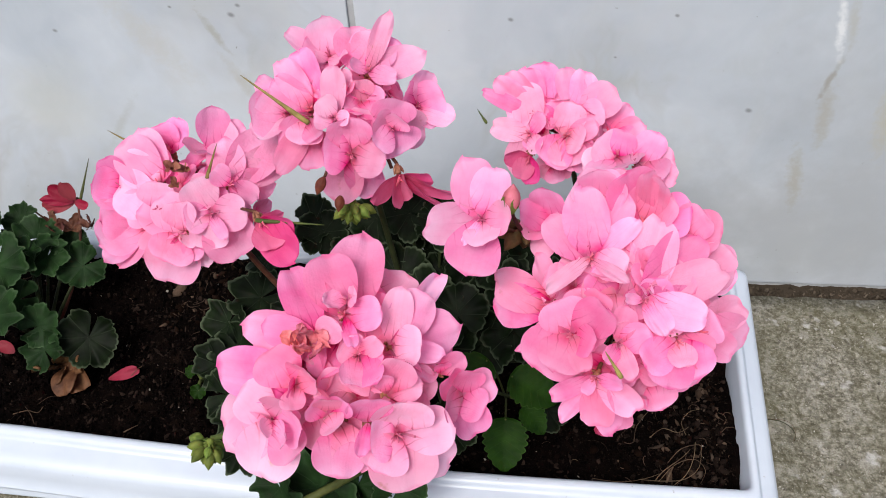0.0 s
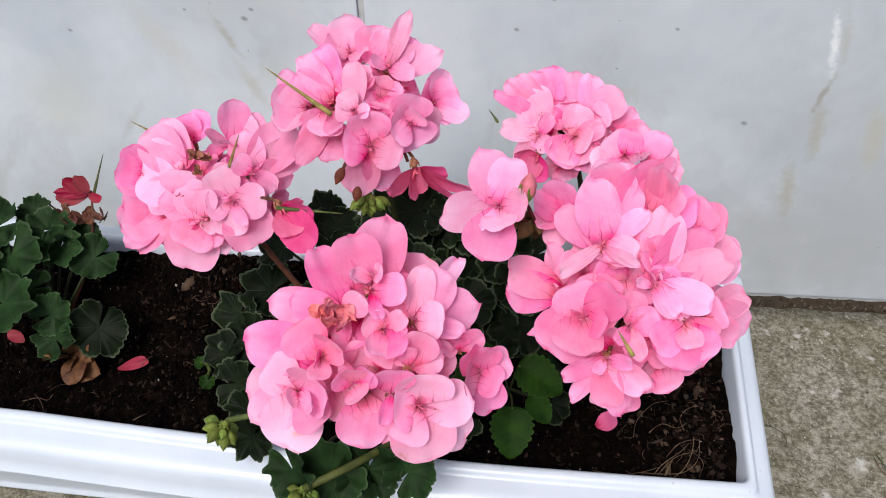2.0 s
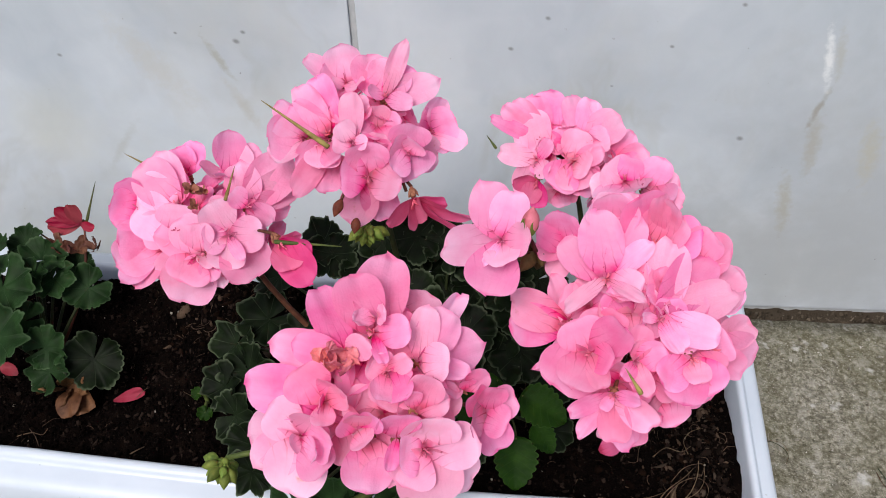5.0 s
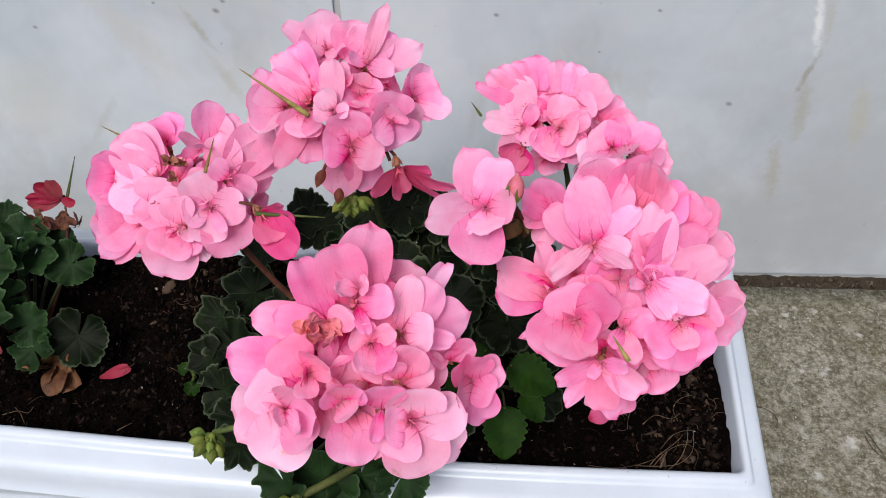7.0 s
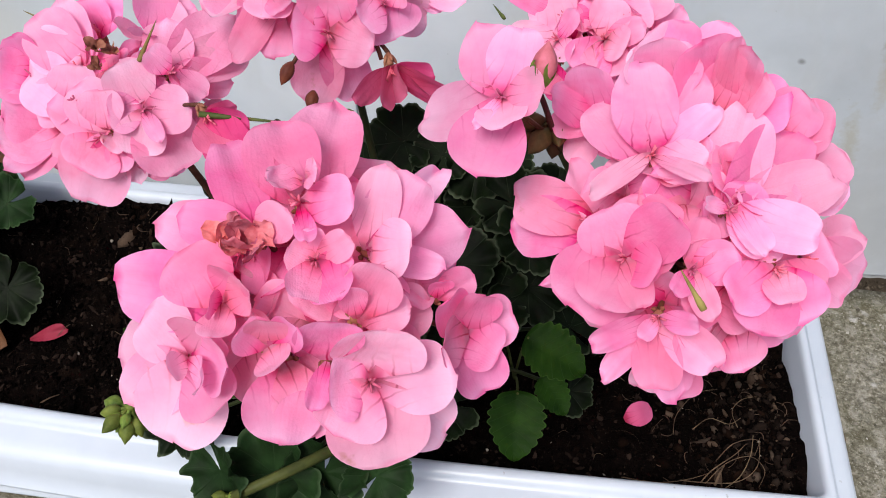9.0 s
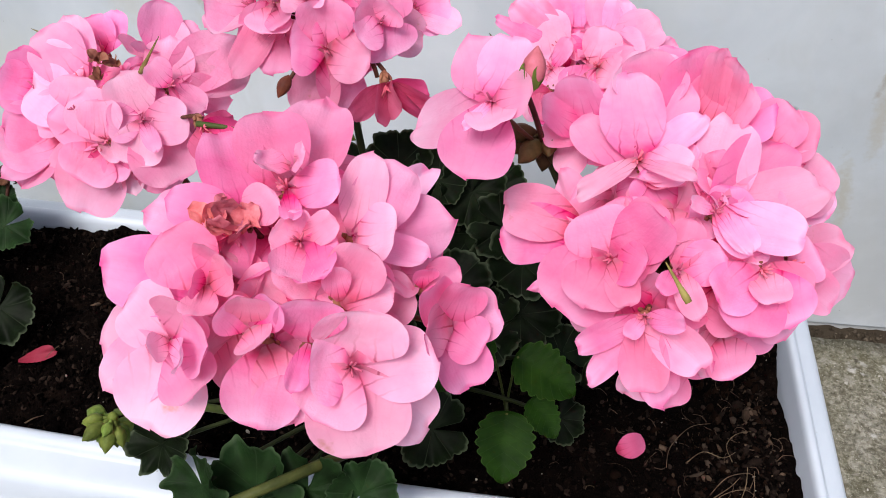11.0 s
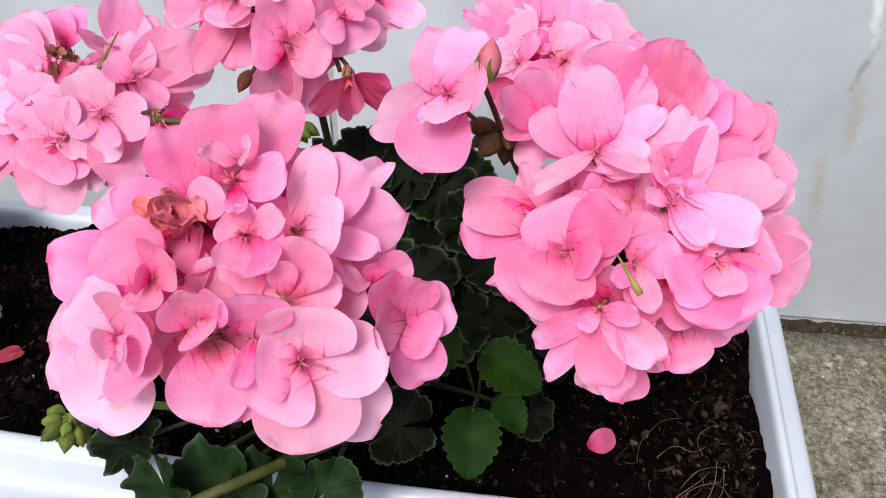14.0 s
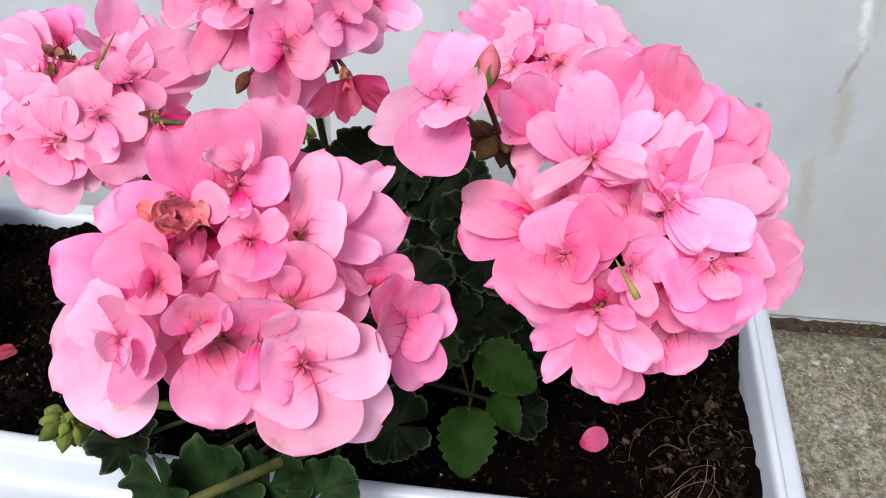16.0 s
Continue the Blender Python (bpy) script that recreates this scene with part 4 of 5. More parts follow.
flower(plant, (-98.8, -6.4, 374.4), (-0.16, -0.75, 0.64), [(13.9, 2.1, 4.7, 14.5, 0.28), (4.1, 12.4, 10.4, 11.6, 0.28), (6.4, -14.0, -7.6, 8.8, 0.28), (-6.1, -10.1, -2.2, 7.4, 0.28)], PETAL, 23, head=HEADS["D"])
flower(plant, (-108.2, -18.0, 364.6), (-0.21, -0.80, 0.56), [(2.8, -9.5, -23.2, 15.8, 0.28), (9.8, -8.5, -27.6, 13.6, 0.28), (19.0, -7.9, -11.7, 14.4, 0.28), (-18.0, 1.7, -17.0, 9.1, 0.28), (-12.4, -1.8, -27.3, 9.2, 0.28), (11.6, -5.1, 3.3, 7.6, 0.28), (-5.5, -5.7, -3.9, 5.9, 0.40)], PETAL, 24, head=HEADS["D"])
flower(plant, (-128.0, 17.3, 371.4), (-0.40, -0.63, 0.67), [(-24.7, 24.6, -12.0, 20.7, 0.25), (-23.4, 17.8, -22.8, 22.4, 0.28), (-2.7, 32.9, -4.1, 12.9, 0.28)], PETAL, 25, head=HEADS["D"])
flower(plant, (-126.3, 59.2, 383.5), (-0.41, -0.39, 0.82), [(-15.9, -3.0, -3.3, 15.2, 0.28), (-17.7, 0.9, 9.2, 15.9, 0.28), (-5.0, 5.1, 19.8, 18.4, 0.28), (-5.7, -7.2, -16.0, 13.9, 0.28)], PETAL, 26, head=HEADS["D"])
flower(plant, (-92.7, 73.9, 389.0), (-0.15, -0.17, 0.98), [(-8.7, 7.1, 9.8, 18.6, 0.28), (3.0, 6.3, 12.4, 15.4, 0.28)], PETAL, 27, centre=False, head=HEADS["D"])
flower(plant, (-160.3, 40.2, 403.0), (-0.23, -0.66, 0.72), [(-8.7, 37.0, 2.6, 23.1, 0.28), (5.7, 19.4, 14.1, 19.6, 0.28), (-27.0, 20.7, -25.6, 21.0, 0.28), (-5.6, -13.4, -22.9, 27.6, 0.28), (13.9, -7.9, 8.5, 16.4, 0.28), (1.6, -15.4, -2.9, 17.6, 0.28), (-8.3, -12.9, -5.2, 5.0, 0.28)], PALE_PETAL, 28, head=HEADS["F"])
flower(plant, (-313.6, 86.0, 358.7), (0.33, -0.73, 0.60), [(-9.2, 9.3, 17.2, 22.0, 0.28), (-13.5, -5.8, 0.1, 17.9, 0.28), (18.3, 6.4, -3.0, 21.6, 0.28), (12.9, -3.7, -27.4, 30.4, 0.28), (-2.6, -10.1, -17.0, 21.6, 0.28), (9.3, -10.1, -10.0, 7.6, 0.40)], PALE_PETAL, 29, head=HEADS["A"])
flower(plant, (-304.9, 100.6, 367.9), (0.42, -0.57, 0.70), [(-9.4, 28.2, 7.9, 22.0, 0.28), (12.3, 44.2, -0.6, 28.3, 0.28), (19.5, 39.6, -10.0, 22.6, 0.28), (15.3, 21.0, -17.4, 18.7, 0.28), (11.8, 2.3, -12.6, 14.1, 0.28), (-8.2, 0.6, 10.1, 13.2, 0.28)], PALE_PETAL, 30, head=HEADS["A"])
flower(plant, (-324.1, 135.1, 364.1), (0.28, -0.18, 0.94), [(-0.0, 13.5, 23.2, 20.6, 0.28), (10.9, 11.6, 12.4, 17.8, 0.28), (-13.7, -12.1, 11.5, 13.1, 0.28), (3.5, -26.3, 16.6, 11.5, 0.28), (17.4, 12.0, 9.6, 15.6, 0.28)], PALE_PETAL, 31, head=HEADS["A"])
flower(plant, (-347.3, 127.0, 368.3), (-0.06, -0.36, 0.93), [(-4.7, 7.3, 16.1, 18.9, 0.28), (6.3, 12.9, 16.0, 18.2, 0.28), (-8.1, 0.6, 8.0, 14.5, 0.28)], PETAL, 32, head=HEADS["A"])
flower(plant, (-344.4, 99.0, 367.7), (-0.01, -0.64, 0.77), [(-24.6, 21.1, 12.9, 26.1, 0.28), (-15.1, 28.6, 15.1, 21.9, 0.28), (-10.2, 23.7, 2.7, 22.1, 0.28), (-24.2, 15.4, 3.9, 21.2, 0.28)], PALE_PETAL, 33, head=HEADS["A"])
flower(plant, (-370.5, 105.2, 359.1), (-0.24, -0.64, 0.73), [(-7.5, 7.5, 17.8, 20.6, 0.28), (-14.7, -6.0, 7.6, 22.0, 0.28), (-12.6, -12.1, -1.9, 18.5, 0.28), (2.1, 7.6, 7.8, 14.3, 0.28)], PETAL, 34, head=HEADS["A"])
flower(plant, (-342.4, 86.5, 360.2), (0.02, -0.76, 0.65), [(-29.1, 18.0, 1.5, 28.2, 0.28), (-1.0, 8.9, 13.5, 21.4, 0.28), (-25.9, 11.0, -9.6, 22.6, 0.28)], PALE_PETAL, 35, head=HEADS["A"])
flower(plant, (-361.0, 97.7, 342.7), (-0.26, -0.79, 0.56), [(-20.7, -10.6, 6.8, 26.5, 0.28), (-19.4, -20.7, -3.8, 26.6, 0.28), (-8.7, -25.4, -16.3, 21.7, 0.28), (-14.7, -26.1, -12.2, 18.7, 0.28)], PETAL, 36, head=HEADS["A"])
flower(plant, (-327.5, 78.0, 352.9), (0.18, -0.82, 0.55), [(-27.5, 11.5, 3.6, 21.6, 0.28), (-12.5, 11.4, 15.5, 22.1, 0.28), (-2.7, 7.7, 15.4, 18.6, 0.28)], PALE_PETAL, 37, head=HEADS["A"])
flower(plant, (-331.5, 78.9, 348.5), (0.14, -0.85, 0.52), [(-15.2, -3.4, -32.6, 32.9, 0.28), (-27.9, 4.2, -18.5, 21.4, 0.28), (2.1, -4.2, -15.5, 20.4, 0.28), (-9.5, -6.7, -13.2, 26.0, 0.40)], PETAL, 38, head=HEADS["A"])
flower(plant, (-324.8, 80.7, 348.7), (0.21, -0.83, 0.51), [(-1.3, -7.1, -14.4, 12.7, 0.28), (3.2, -0.5, -23.7, 12.1, 0.28), (-3.9, -6.6, -3.3, 10.5, 0.28)], PALE_PETAL, 39, head=HEADS["A"])
flower(plant, (-234.3, 106.4, 387.7), (0.14, -0.91, 0.39), [(0.3, 4.9, 20.8, 24.5, 0.28), (-15.3, -0.9, 1.9, 25.5, 0.28), (-11.9, 4.2, -35.2, 22.9, 0.28), (7.8, 8.5, -35.2, 21.5, 0.28), (17.5, 2.4, -7.6, 21.6, 0.28)], PETAL, 40, head=HEADS["B"])
flower(plant, (-213.8, 120.5, 394.3), (0.41, -0.77, 0.49), [(2.5, 8.2, 14.1, 25.7, 0.28), (14.2, 20.3, -14.5, 23.0, 0.28), (4.7, -2.2, -14.6, 28.9, 0.28), (-9.2, -7.0, 9.2, 17.9, 0.28), (7.0, -0.6, 8.3, 15.2, 0.50), (-7.3, -14.4, -2.4, 16.6, 0.28)], PALE_PETAL, 41, head=HEADS["B"])
flower(plant, (-204.1, 148.9, 389.1), (0.68, -0.51, 0.53), [(7.5, 10.5, 17.8, 19.8, 0.28), (16.2, 4.3, 7.6, 22.7, 0.28), (22.9, -5.2, -5.8, 15.5, 0.28), (11.4, -7.3, -10.1, 13.3, 0.28), (-6.2, -15.9, 19.9, 18.6, 0.28)], PALE_PETAL, 42, head=HEADS["B"])
flower(plant, (-227.1, 139.8, 417.2), (0.24, -0.55, 0.80), [(-13.1, 22.5, 4.7, 20.5, 0.28), (2.7, 26.3, 8.1, 26.1, 0.28), (16.4, 23.2, -0.9, 25.5, 0.28), (26.9, 22.0, -3.6, 19.9, 0.28), (16.0, -2.3, -3.2, 11.8, 0.28), (8.4, 30.3, 16.8, 11.2, 0.28), (-9.1, -5.5, 8.0, 8.9, 0.28)], PALE_PETAL, 43, head=HEADS["B"])
flower(plant, (-251.2, 157.6, 414.7), (-0.08, -0.38, 0.92), [(-3.5, 8.5, 21.2, 23.5, 0.28), (-14.0, 0.9, 10.2, 18.6, 0.28), (-23.9, -0.4, 14.8, 13.5, 0.28), (-8.4, -0.7, 3.1, 12.9, 0.28), (12.2, -16.2, 7.9, 12.0, 0.28)], PALE_PETAL, 44, head=HEADS["B"])
flower(plant, (-256.3, 122.0, 404.6), (-0.14, -0.77, 0.63), [(-10.1, 32.3, 15.1, 20.3, 0.28), (-20.6, 27.0, 12.0, 16.8, 0.28), (-23.4, 21.1, 3.2, 16.9, 0.28)], PETAL, 45, head=HEADS["B"])
flower(plant, (-274.4, 136.4, 391.3), (-0.43, -0.71, 0.56), [(-14.2, 6.8, 21.0, 17.2, 0.28), (-20.6, -6.6, 4.4, 26.6, 0.28), (-15.7, 0.1, 10.6, 20.1, 0.28), (-17.7, -13.0, -6.5, 18.0, 0.28)], PALE_PETAL, 46, head=HEADS["B"])
flower(plant, (-257.8, 118.3, 400.5), (-0.15, -0.81, 0.57), [(-18.3, 5.5, -22.7, 20.6, 0.28), (-2.4, -11.1, -9.2, 21.4, 0.40), (-1.6, -3.9, -29.5, 20.5, 0.28), (-20.0, -3.9, -32.5, 15.6, 0.28), (7.6, -11.0, -4.7, 15.1, 0.28)], PETAL, 47, head=HEADS["B"])
flower(plant, (-241.9, 111.8, 406.8), (0.05, -0.81, 0.59), [(-3.0, 22.5, 16.2, 14.3, 0.30), (-11.4, 2.3, -0.4, 14.2, 0.28), (-7.2, 5.6, 9.0, 12.8, 0.28), (8.9, -1.4, 1.1, 8.8, 0.28)], PALE_PETAL, 48, head=HEADS["B"])
flower(plant, (-234.4, 146.3, 414.5), (0.16, -0.47, 0.87), [(-5.2, 19.7, 14.7, 22.0, 0.28), (6.0, 20.0, 11.3, 18.5, 0.28)], PALE_PETAL, 49, head=HEADS["B"])
flower(plant, (-135.6, 175.2, 351.4), (-0.42, -0.70, 0.58), [(-4.7, 31.7, 15.3, 27.2, 0.28), (-23.8, 17.0, -6.7, 15.3, 0.28), (-10.4, 0.6, -29.0, 19.4, 0.28), (9.0, 0.2, 16.3, 10.2, 0.28), (7.0, -14.4, -2.5, 12.5, 0.28)], PALE_PETAL, 50, head=HEADS["C"])
flower(plant, (-113.9, 165.6, 357.9), (-0.09, -0.78, 0.62), [(2.9, 14.6, 14.6, 20.1, 0.28), (-8.5, 37.8, 4.7, 17.4, 0.28), (-12.0, -8.7, -14.4, 24.8, 0.28), (1.3, -10.8, -15.1, 24.0, 0.28), (10.2, -6.5, -0.7, 18.4, 0.28), (18.6, 6.0, 4.0, 13.9, 0.28)], PETAL, 51, head=HEADS["C"])
flower(plant, (-131.7, 190.1, 354.9), (-0.46, -0.50, 0.74), [(4.2, 23.6, 24.3, 24.9, 0.28), (-6.7, 22.3, 21.1, 20.9, 0.28), (-18.4, 20.4, 18.1, 17.7, 0.28), (-26.0, 18.1, 14.7, 15.3, 0.28), (-34.3, 13.4, 7.8, 10.5, 0.28)], PETAL, 52, head=HEADS["C"])
flower(plant, (-105.1, 178.4, 363.4), (0.05, -0.64, 0.77), [(-9.9, 32.0, 12.5, 19.0, 0.28), (2.5, 30.2, 12.1, 18.2, 0.28), (21.2, 22.0, 3.9, 24.5, 0.28), (13.8, 5.2, 0.6, 18.8, 0.28)], PALE_PETAL, 53, head=HEADS["C"])
flower(plant, (-86.1, 179.1, 347.6), (0.39, -0.71, 0.58), [(11.5, 16.1, 13.7, 16.8, 0.28), (21.4, 7.0, 4.5, 17.5, 0.28), (0.7, 11.8, 9.1, 16.0, 0.28), (18.1, 0.1, -6.6, 21.6, 0.28), (-9.7, -19.3, 4.3, 24.3, 0.28)], PETAL, 54, head=HEADS["C"])
flower(plant, (-87.1, 131.3, 369.1), (-0.32, -0.21, 0.92), [(-12.1, 6.6, 7.9, 24.3, 0.28), (-19.2, -2.8, -7.6, 22.9, 0.28), (-13.7, -23.9, 3.4, 23.8, 0.28), (3.3, 7.3, 12.9, 21.1, 0.28), (4.6, -27.7, 11.4, 22.8, 0.28)], PALE_PETAL, 55, head=HEADS["D"])
flower(plant, (-78.1, 120.8, 373.4), (-0.17, -0.32, 0.93), [(11.8, 14.0, 10.0, 18.4, 0.28), (20.8, 3.9, -1.9, 22.3, 0.28), (11.4, -20.4, 3.0, 21.8, 0.28), (19.3, -16.6, -0.7, 15.1, 0.28)], PETAL, 56, head=HEADS["D"])
flower(plant, (-281.7, 74.6, 366.0), (0.57, -0.82, -0.08), [(20.4, -16.5, -14.6, 21.6, 0.10), (19.6, -2.7, -3.7, 17.0, 0.10), (9.2, -12.0, -9.5, 18.5, 0.10), (11.8, 4.4, 3.8, 10.8, 0.10)], DROOP_PETAL, 44, head=HEADS["A"])
flower(plant, (-209.5, 107.3, 372.5), (0.23, -0.87, -0.44), [(-13.9, -13.7, -9.9, 16.0, 0.10), (-2.1, -15.6, -9.4, 19.2, 0.10), (8.3, -9.0, -6.4, 22.4, 0.10), (33.5, -5.6, -7.3, 17.6, 0.10), (25.3, -11.9, -10.2, 12.8, 0.10), (18.8, 0.7, -0.3, 19.2, 0.10)], DROOP_PETAL, 56, head=HEADS["B"])
flower(plant, (-136.1, 160.9, 345.9), (-0.30, -0.96, 0.00), [(-6.2, -10.6, -10.3, 13.6, 0.10), (2.0, -12.6, -12.7, 13.6, 0.10), (-15.4, -1.8, -0.9, 13.6, 0.10)], DROOP_PETAL, 67, head=HEADS["C"])

# the crowded inner florets of each head, half hidden under the outer ones
for key, radius, count, wide, seed in (("E", 43, 12, 0.28, 300), ("D", 43, 16, 0.45, 330), ("A", 28, 14, 0.8, 360), ("B", 27, 15, 0.9, 390), ("C", 24, 12, 0.9, 420)):
    rng = random.Random(seed)
    east, north, mid = frame_of((0.05, -0.55, 0.83))
    for k in range(count):
        up = 1 - wide * (k + 0.5) / count
        turn = k * 2.399 + rng.uniform(-0.2, 0.2)
        out = mid * up + (east * math.cos(turn) + north * math.sin(turn)) * math.sqrt(1 - up * up)
        a, b, n = frame_of(out)
        size = (radius / 43) ** 0.5
        ps = []
        for i in range(5):
            t = 1.2566 * i + rng.uniform(-0.25, 0.25)
            reach = (a * math.cos(t) + b * math.sin(t)) * rng.uniform(14, 18) * size + n * rng.uniform(2, 6)
            ps.append((*reach, rng.uniform(15, 19) * size, 0.15))
        flower(plant, Vector(HEADS[key]) + out * (radius + rng.uniform(-3, 2)), out, ps, PETAL, seed + k, centre=False, head=HEADS[key])
# a few florets behind, where the heads turn to the wall
for key, radius in (("E", 44), ("D", 42), ("A", 30), ("B", 28), ("C", 26)):
    rng = random.Random(sum(HEADS[key]))
    for x, y, z in ((-0.75, 0.55, 0.35), (0.0, 0.8, 0.6), (0.75, 0.55, 0.35), (0.0, 0.97, 0.2)):
        a, b, n = frame_of((x, y, z))
        ps = []
        for i in range(5):
            reach = (a * math.cos(1.2566 * i) + b * math.sin(1.2566 * i)) * 15 + n * rng.uniform(2, 5)
            ps.append((*reach, 17, 0.15))
        flower(plant, Vector(HEADS[key]) + n * (radius * 0.62), n, ps, PETAL, round(radius * 10 + 100 * x), centre=False, head=HEADS[key])

# peduncles from the crown to each flower head
for head, sag, root in (("E", (0, -5, -15), CROWN), ("D", (5, 0, 10), CROWN_B), ("A", (-10, 0, -25), CROWN), ("B", (-5, 12, 0), CROWN), ("C", (10, 15, 0), CROWN_B), ("F", (10, 5, 0), CROWN_B)):
    stalk(plant, root, HEADS[head], sag, 2.6, 1.7, STALK_RED if head == "A" else STALK_DARK, "peduncle", 10)
crumpled(plant, (-226, -34, 400), (0, -0.5, 1), 10, DRIED, 3, "withered_petal", 7)
crumpled(plant, (-232, -33, 401), (-0.2, -0.5, 1), 8, DRIED, 16, "withered_petal", 5)
crumpled(plant, (-330, 90, 376), (0, -0.5, 1), 5, CALYX, 4, "withered_petal", 6)
crumpled(plant, (-335, 101, 378), (0, -0.5, 1), 6, CALYX, 5, "withered_petal", 6)
crumpled(plant, (-329, 102, 376), (0, -0.3, 1), 5, CALYX, 15, "withered_petal", 5)
crumpled(plant, (-213, -20, 412), (0, -0.6, 1), 11, PETAL, 6, "withered_petal", 2)
pod(plant, (-252, 97, 414), (-292, 123, 425), 1.2)
pod(plant, (-369, 127, 375), (-391, 143, 372), 0.7)
pod(plant, (-314, 95, 377), (-313, 117, 384), 0.9)
pod(plant, (-283, 73, 367), (-246, 73, 365), 1.1, STALK)
pod(plant, (-101, -33, 385), (-108, -26, 393), 0.9)
pod(plant, (-163, 165, 367), (-169, 179, 367), 0.8, STALK)
# single buds
for a, b, r, mat, label in (((-248, 95, 380), (-252, 88, 373), 2.8, BUD_DARK, "reddish-brown bud"), ((-148, 37, 411), (-147, 41, 424), 4.0, BUD_PINK, "pink bud about to open"), ((-241, 96, 366), (-242, 89, 360), 2.7, BUD_DARK, "reddish-brown bud")):
    part("bud", bud_mesh(bmesh.new(), Vector(a) / 1000, Vector(b) / 1000, r / 1000), mat, plant, label)
for k in range(4):
    rng = random.Random(60 + k)
    t = 1.571 * k + 0.4
    lean_out = Vector((math.cos(t), math.sin(t), 0))
    part("sepal", petal_mesh(Vector((-0.148, 0.037, 0.4105)) + lean_out * 0.0018, lean_out * 0.0026 + Vector((0, 0.002, 0.0085)), lean_out, 0.0034, -0.3, rng, 6, 8), BUD, plant, "green sepal folded round a pink bud")
bud_cluster(plant, (-238, 109, 350), (0.05, -0.6, -0.8), 15, 13, 11, BUD, "tight cluster of olive-green buds")
bud_cluster(plant, (-309, -5, 271), (-0.4, -0.5, -0.7), 18, 14, 12, BUD, "tight cluster of olive-green buds")
bud_cluster(plant, (-139, 65, 379), (-0.5, -0.3, -0.7), 9, 16, 14, BUD_SHADED, "nodding cluster of bronze-green buds coloured dark for shade")
bud_cluster(plant, (-262, -29, 248), (-0.35, -0.4, -0.85), 12, 13, 13, BUD, "tight cluster of olive-green buds")
stalk(plant, (-200, 30, 230), (-262, -29, 248), (0, -12, 14), 2.6, 2.2, STALK, "bud_stalk")
stalk(plant, (-262, 40, 215), (-309, -3, 271), (8, -8, 20), 2.0, 1.6, STALK, "bud_stalk")
stalk(plant, HEADS["B"], (-238, 109, 350), (0, -3, 4), 1.6, 1.4, STALK, "bud_stalk")
stalk(plant, HEADS["F"], (-149, 48, 403), (0, -2, 2), 1.2, 1.0, STALK_RED, "bud_stalk")
stalk(plant, HEADS["B"], (-249, 99, 377), (0, -2, 2), 1.0, 0.9, STALK_RED, "bud_stalk")
stalk(plant, HEADS["B"], (-214, 112, 373), (4, -4, 3), 1.2, 1.0, STALK_RED, "bud_stalk")
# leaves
# inner leaves carry painted shade in their colour, front ones plain green
zonal_leaf(plant, (-320, 130, 238), (-0.1, -0.35, 1), 24, DARK_SHADED_LEAF, 1, 0.15, 40, stem_to=CROWN)
zonal_leaf(plant, (-341, 114, 228), (-0.5, -0.5, 1), 20, DARK_SHADED_LEAF, 2, 0.15, 100, stem_to=CROWN)
zonal_leaf(plant, (-326, 89, 232), (-0.5, -0.6, 0.8), 22, DARK_SHADED_LEAF, 3, 0.15, 160, stem_to=CROWN)
zonal_leaf(plant, (-342, 82, 222), (-0.5, -0.7, 0.8), 18, DARK_SHADED_LEAF, 4, 0.15, 80, stem_to=CROWN)
zonal_leaf(plant, (-329, 59, 222), (-0.4, -0.8, 0.7), 19, DARK_SHADED_LEAF, 5, 0.15, 200, stem_to=CROWN)
zonal_leaf(plant, (-311, 34, 226), (-0.3, -0.9, 0.6), 20, DARK_SHADED_LEAF, 6, 0.15, 20, stem_to=CROWN)
zonal_leaf(plant, (-308, 18, 222), (-0.2, -1, 0.5), 17, DARK_SHADED_LEAF, 7, 0.15, 60, stem_to=CROWN)
zonal_leaf(plant, (-292, 109, 250), (-0.2, -0.5, 1), 15, DARK_SHADED_LEAF, 8, 0.15, 10, stem_to=CROWN)
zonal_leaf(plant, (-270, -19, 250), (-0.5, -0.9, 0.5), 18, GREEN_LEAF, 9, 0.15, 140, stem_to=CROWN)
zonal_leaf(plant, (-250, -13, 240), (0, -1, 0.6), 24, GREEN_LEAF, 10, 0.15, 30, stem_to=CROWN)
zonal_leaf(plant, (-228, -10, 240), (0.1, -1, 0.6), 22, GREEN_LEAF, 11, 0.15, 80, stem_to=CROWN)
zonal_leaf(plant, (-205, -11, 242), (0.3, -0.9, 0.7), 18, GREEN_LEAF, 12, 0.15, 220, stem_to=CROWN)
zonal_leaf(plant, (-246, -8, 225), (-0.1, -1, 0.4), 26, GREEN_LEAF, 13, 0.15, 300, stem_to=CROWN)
zonal_leaf(plant, (-225, 166, 272), (0.1, -0.5, 1), 26, DARK_SHADED_LEAF, 14, 0.15, 10, stem_to=CROWN)
zonal_leaf(plant, (-205, 159, 262), (0.4, -0.6, 0.8), 22, DARK_SHADED_LEAF, 15, 0.15, 130, stem_to=CROWN)
zonal_leaf(plant, (-248, 153, 262), (-0.1, -0.6, 1), 24, DARK_SHADED_LEAF, 16, 0.15, 260, stem_to=CROWN)
zonal_leaf(plant, (-287, 177, 268), (-0.2, -0.3, 1), 22, DARK_SHADED_LEAF, 17, 0.15, 200, stem_to=CROWN)
zonal_leaf(plant, (-171, 149, 262), (0.2, -0.5, 1), 24, DARK_SHADED_LEAF, 18, 0.15, 330, stem_to=CROWN)
zonal_leaf(plant, (-157, 119, 255), (0.3, -0.6, 0.9), 22, DARK_SHADED_LEAF, 19, 0.15, 80, stem_to=CROWN)
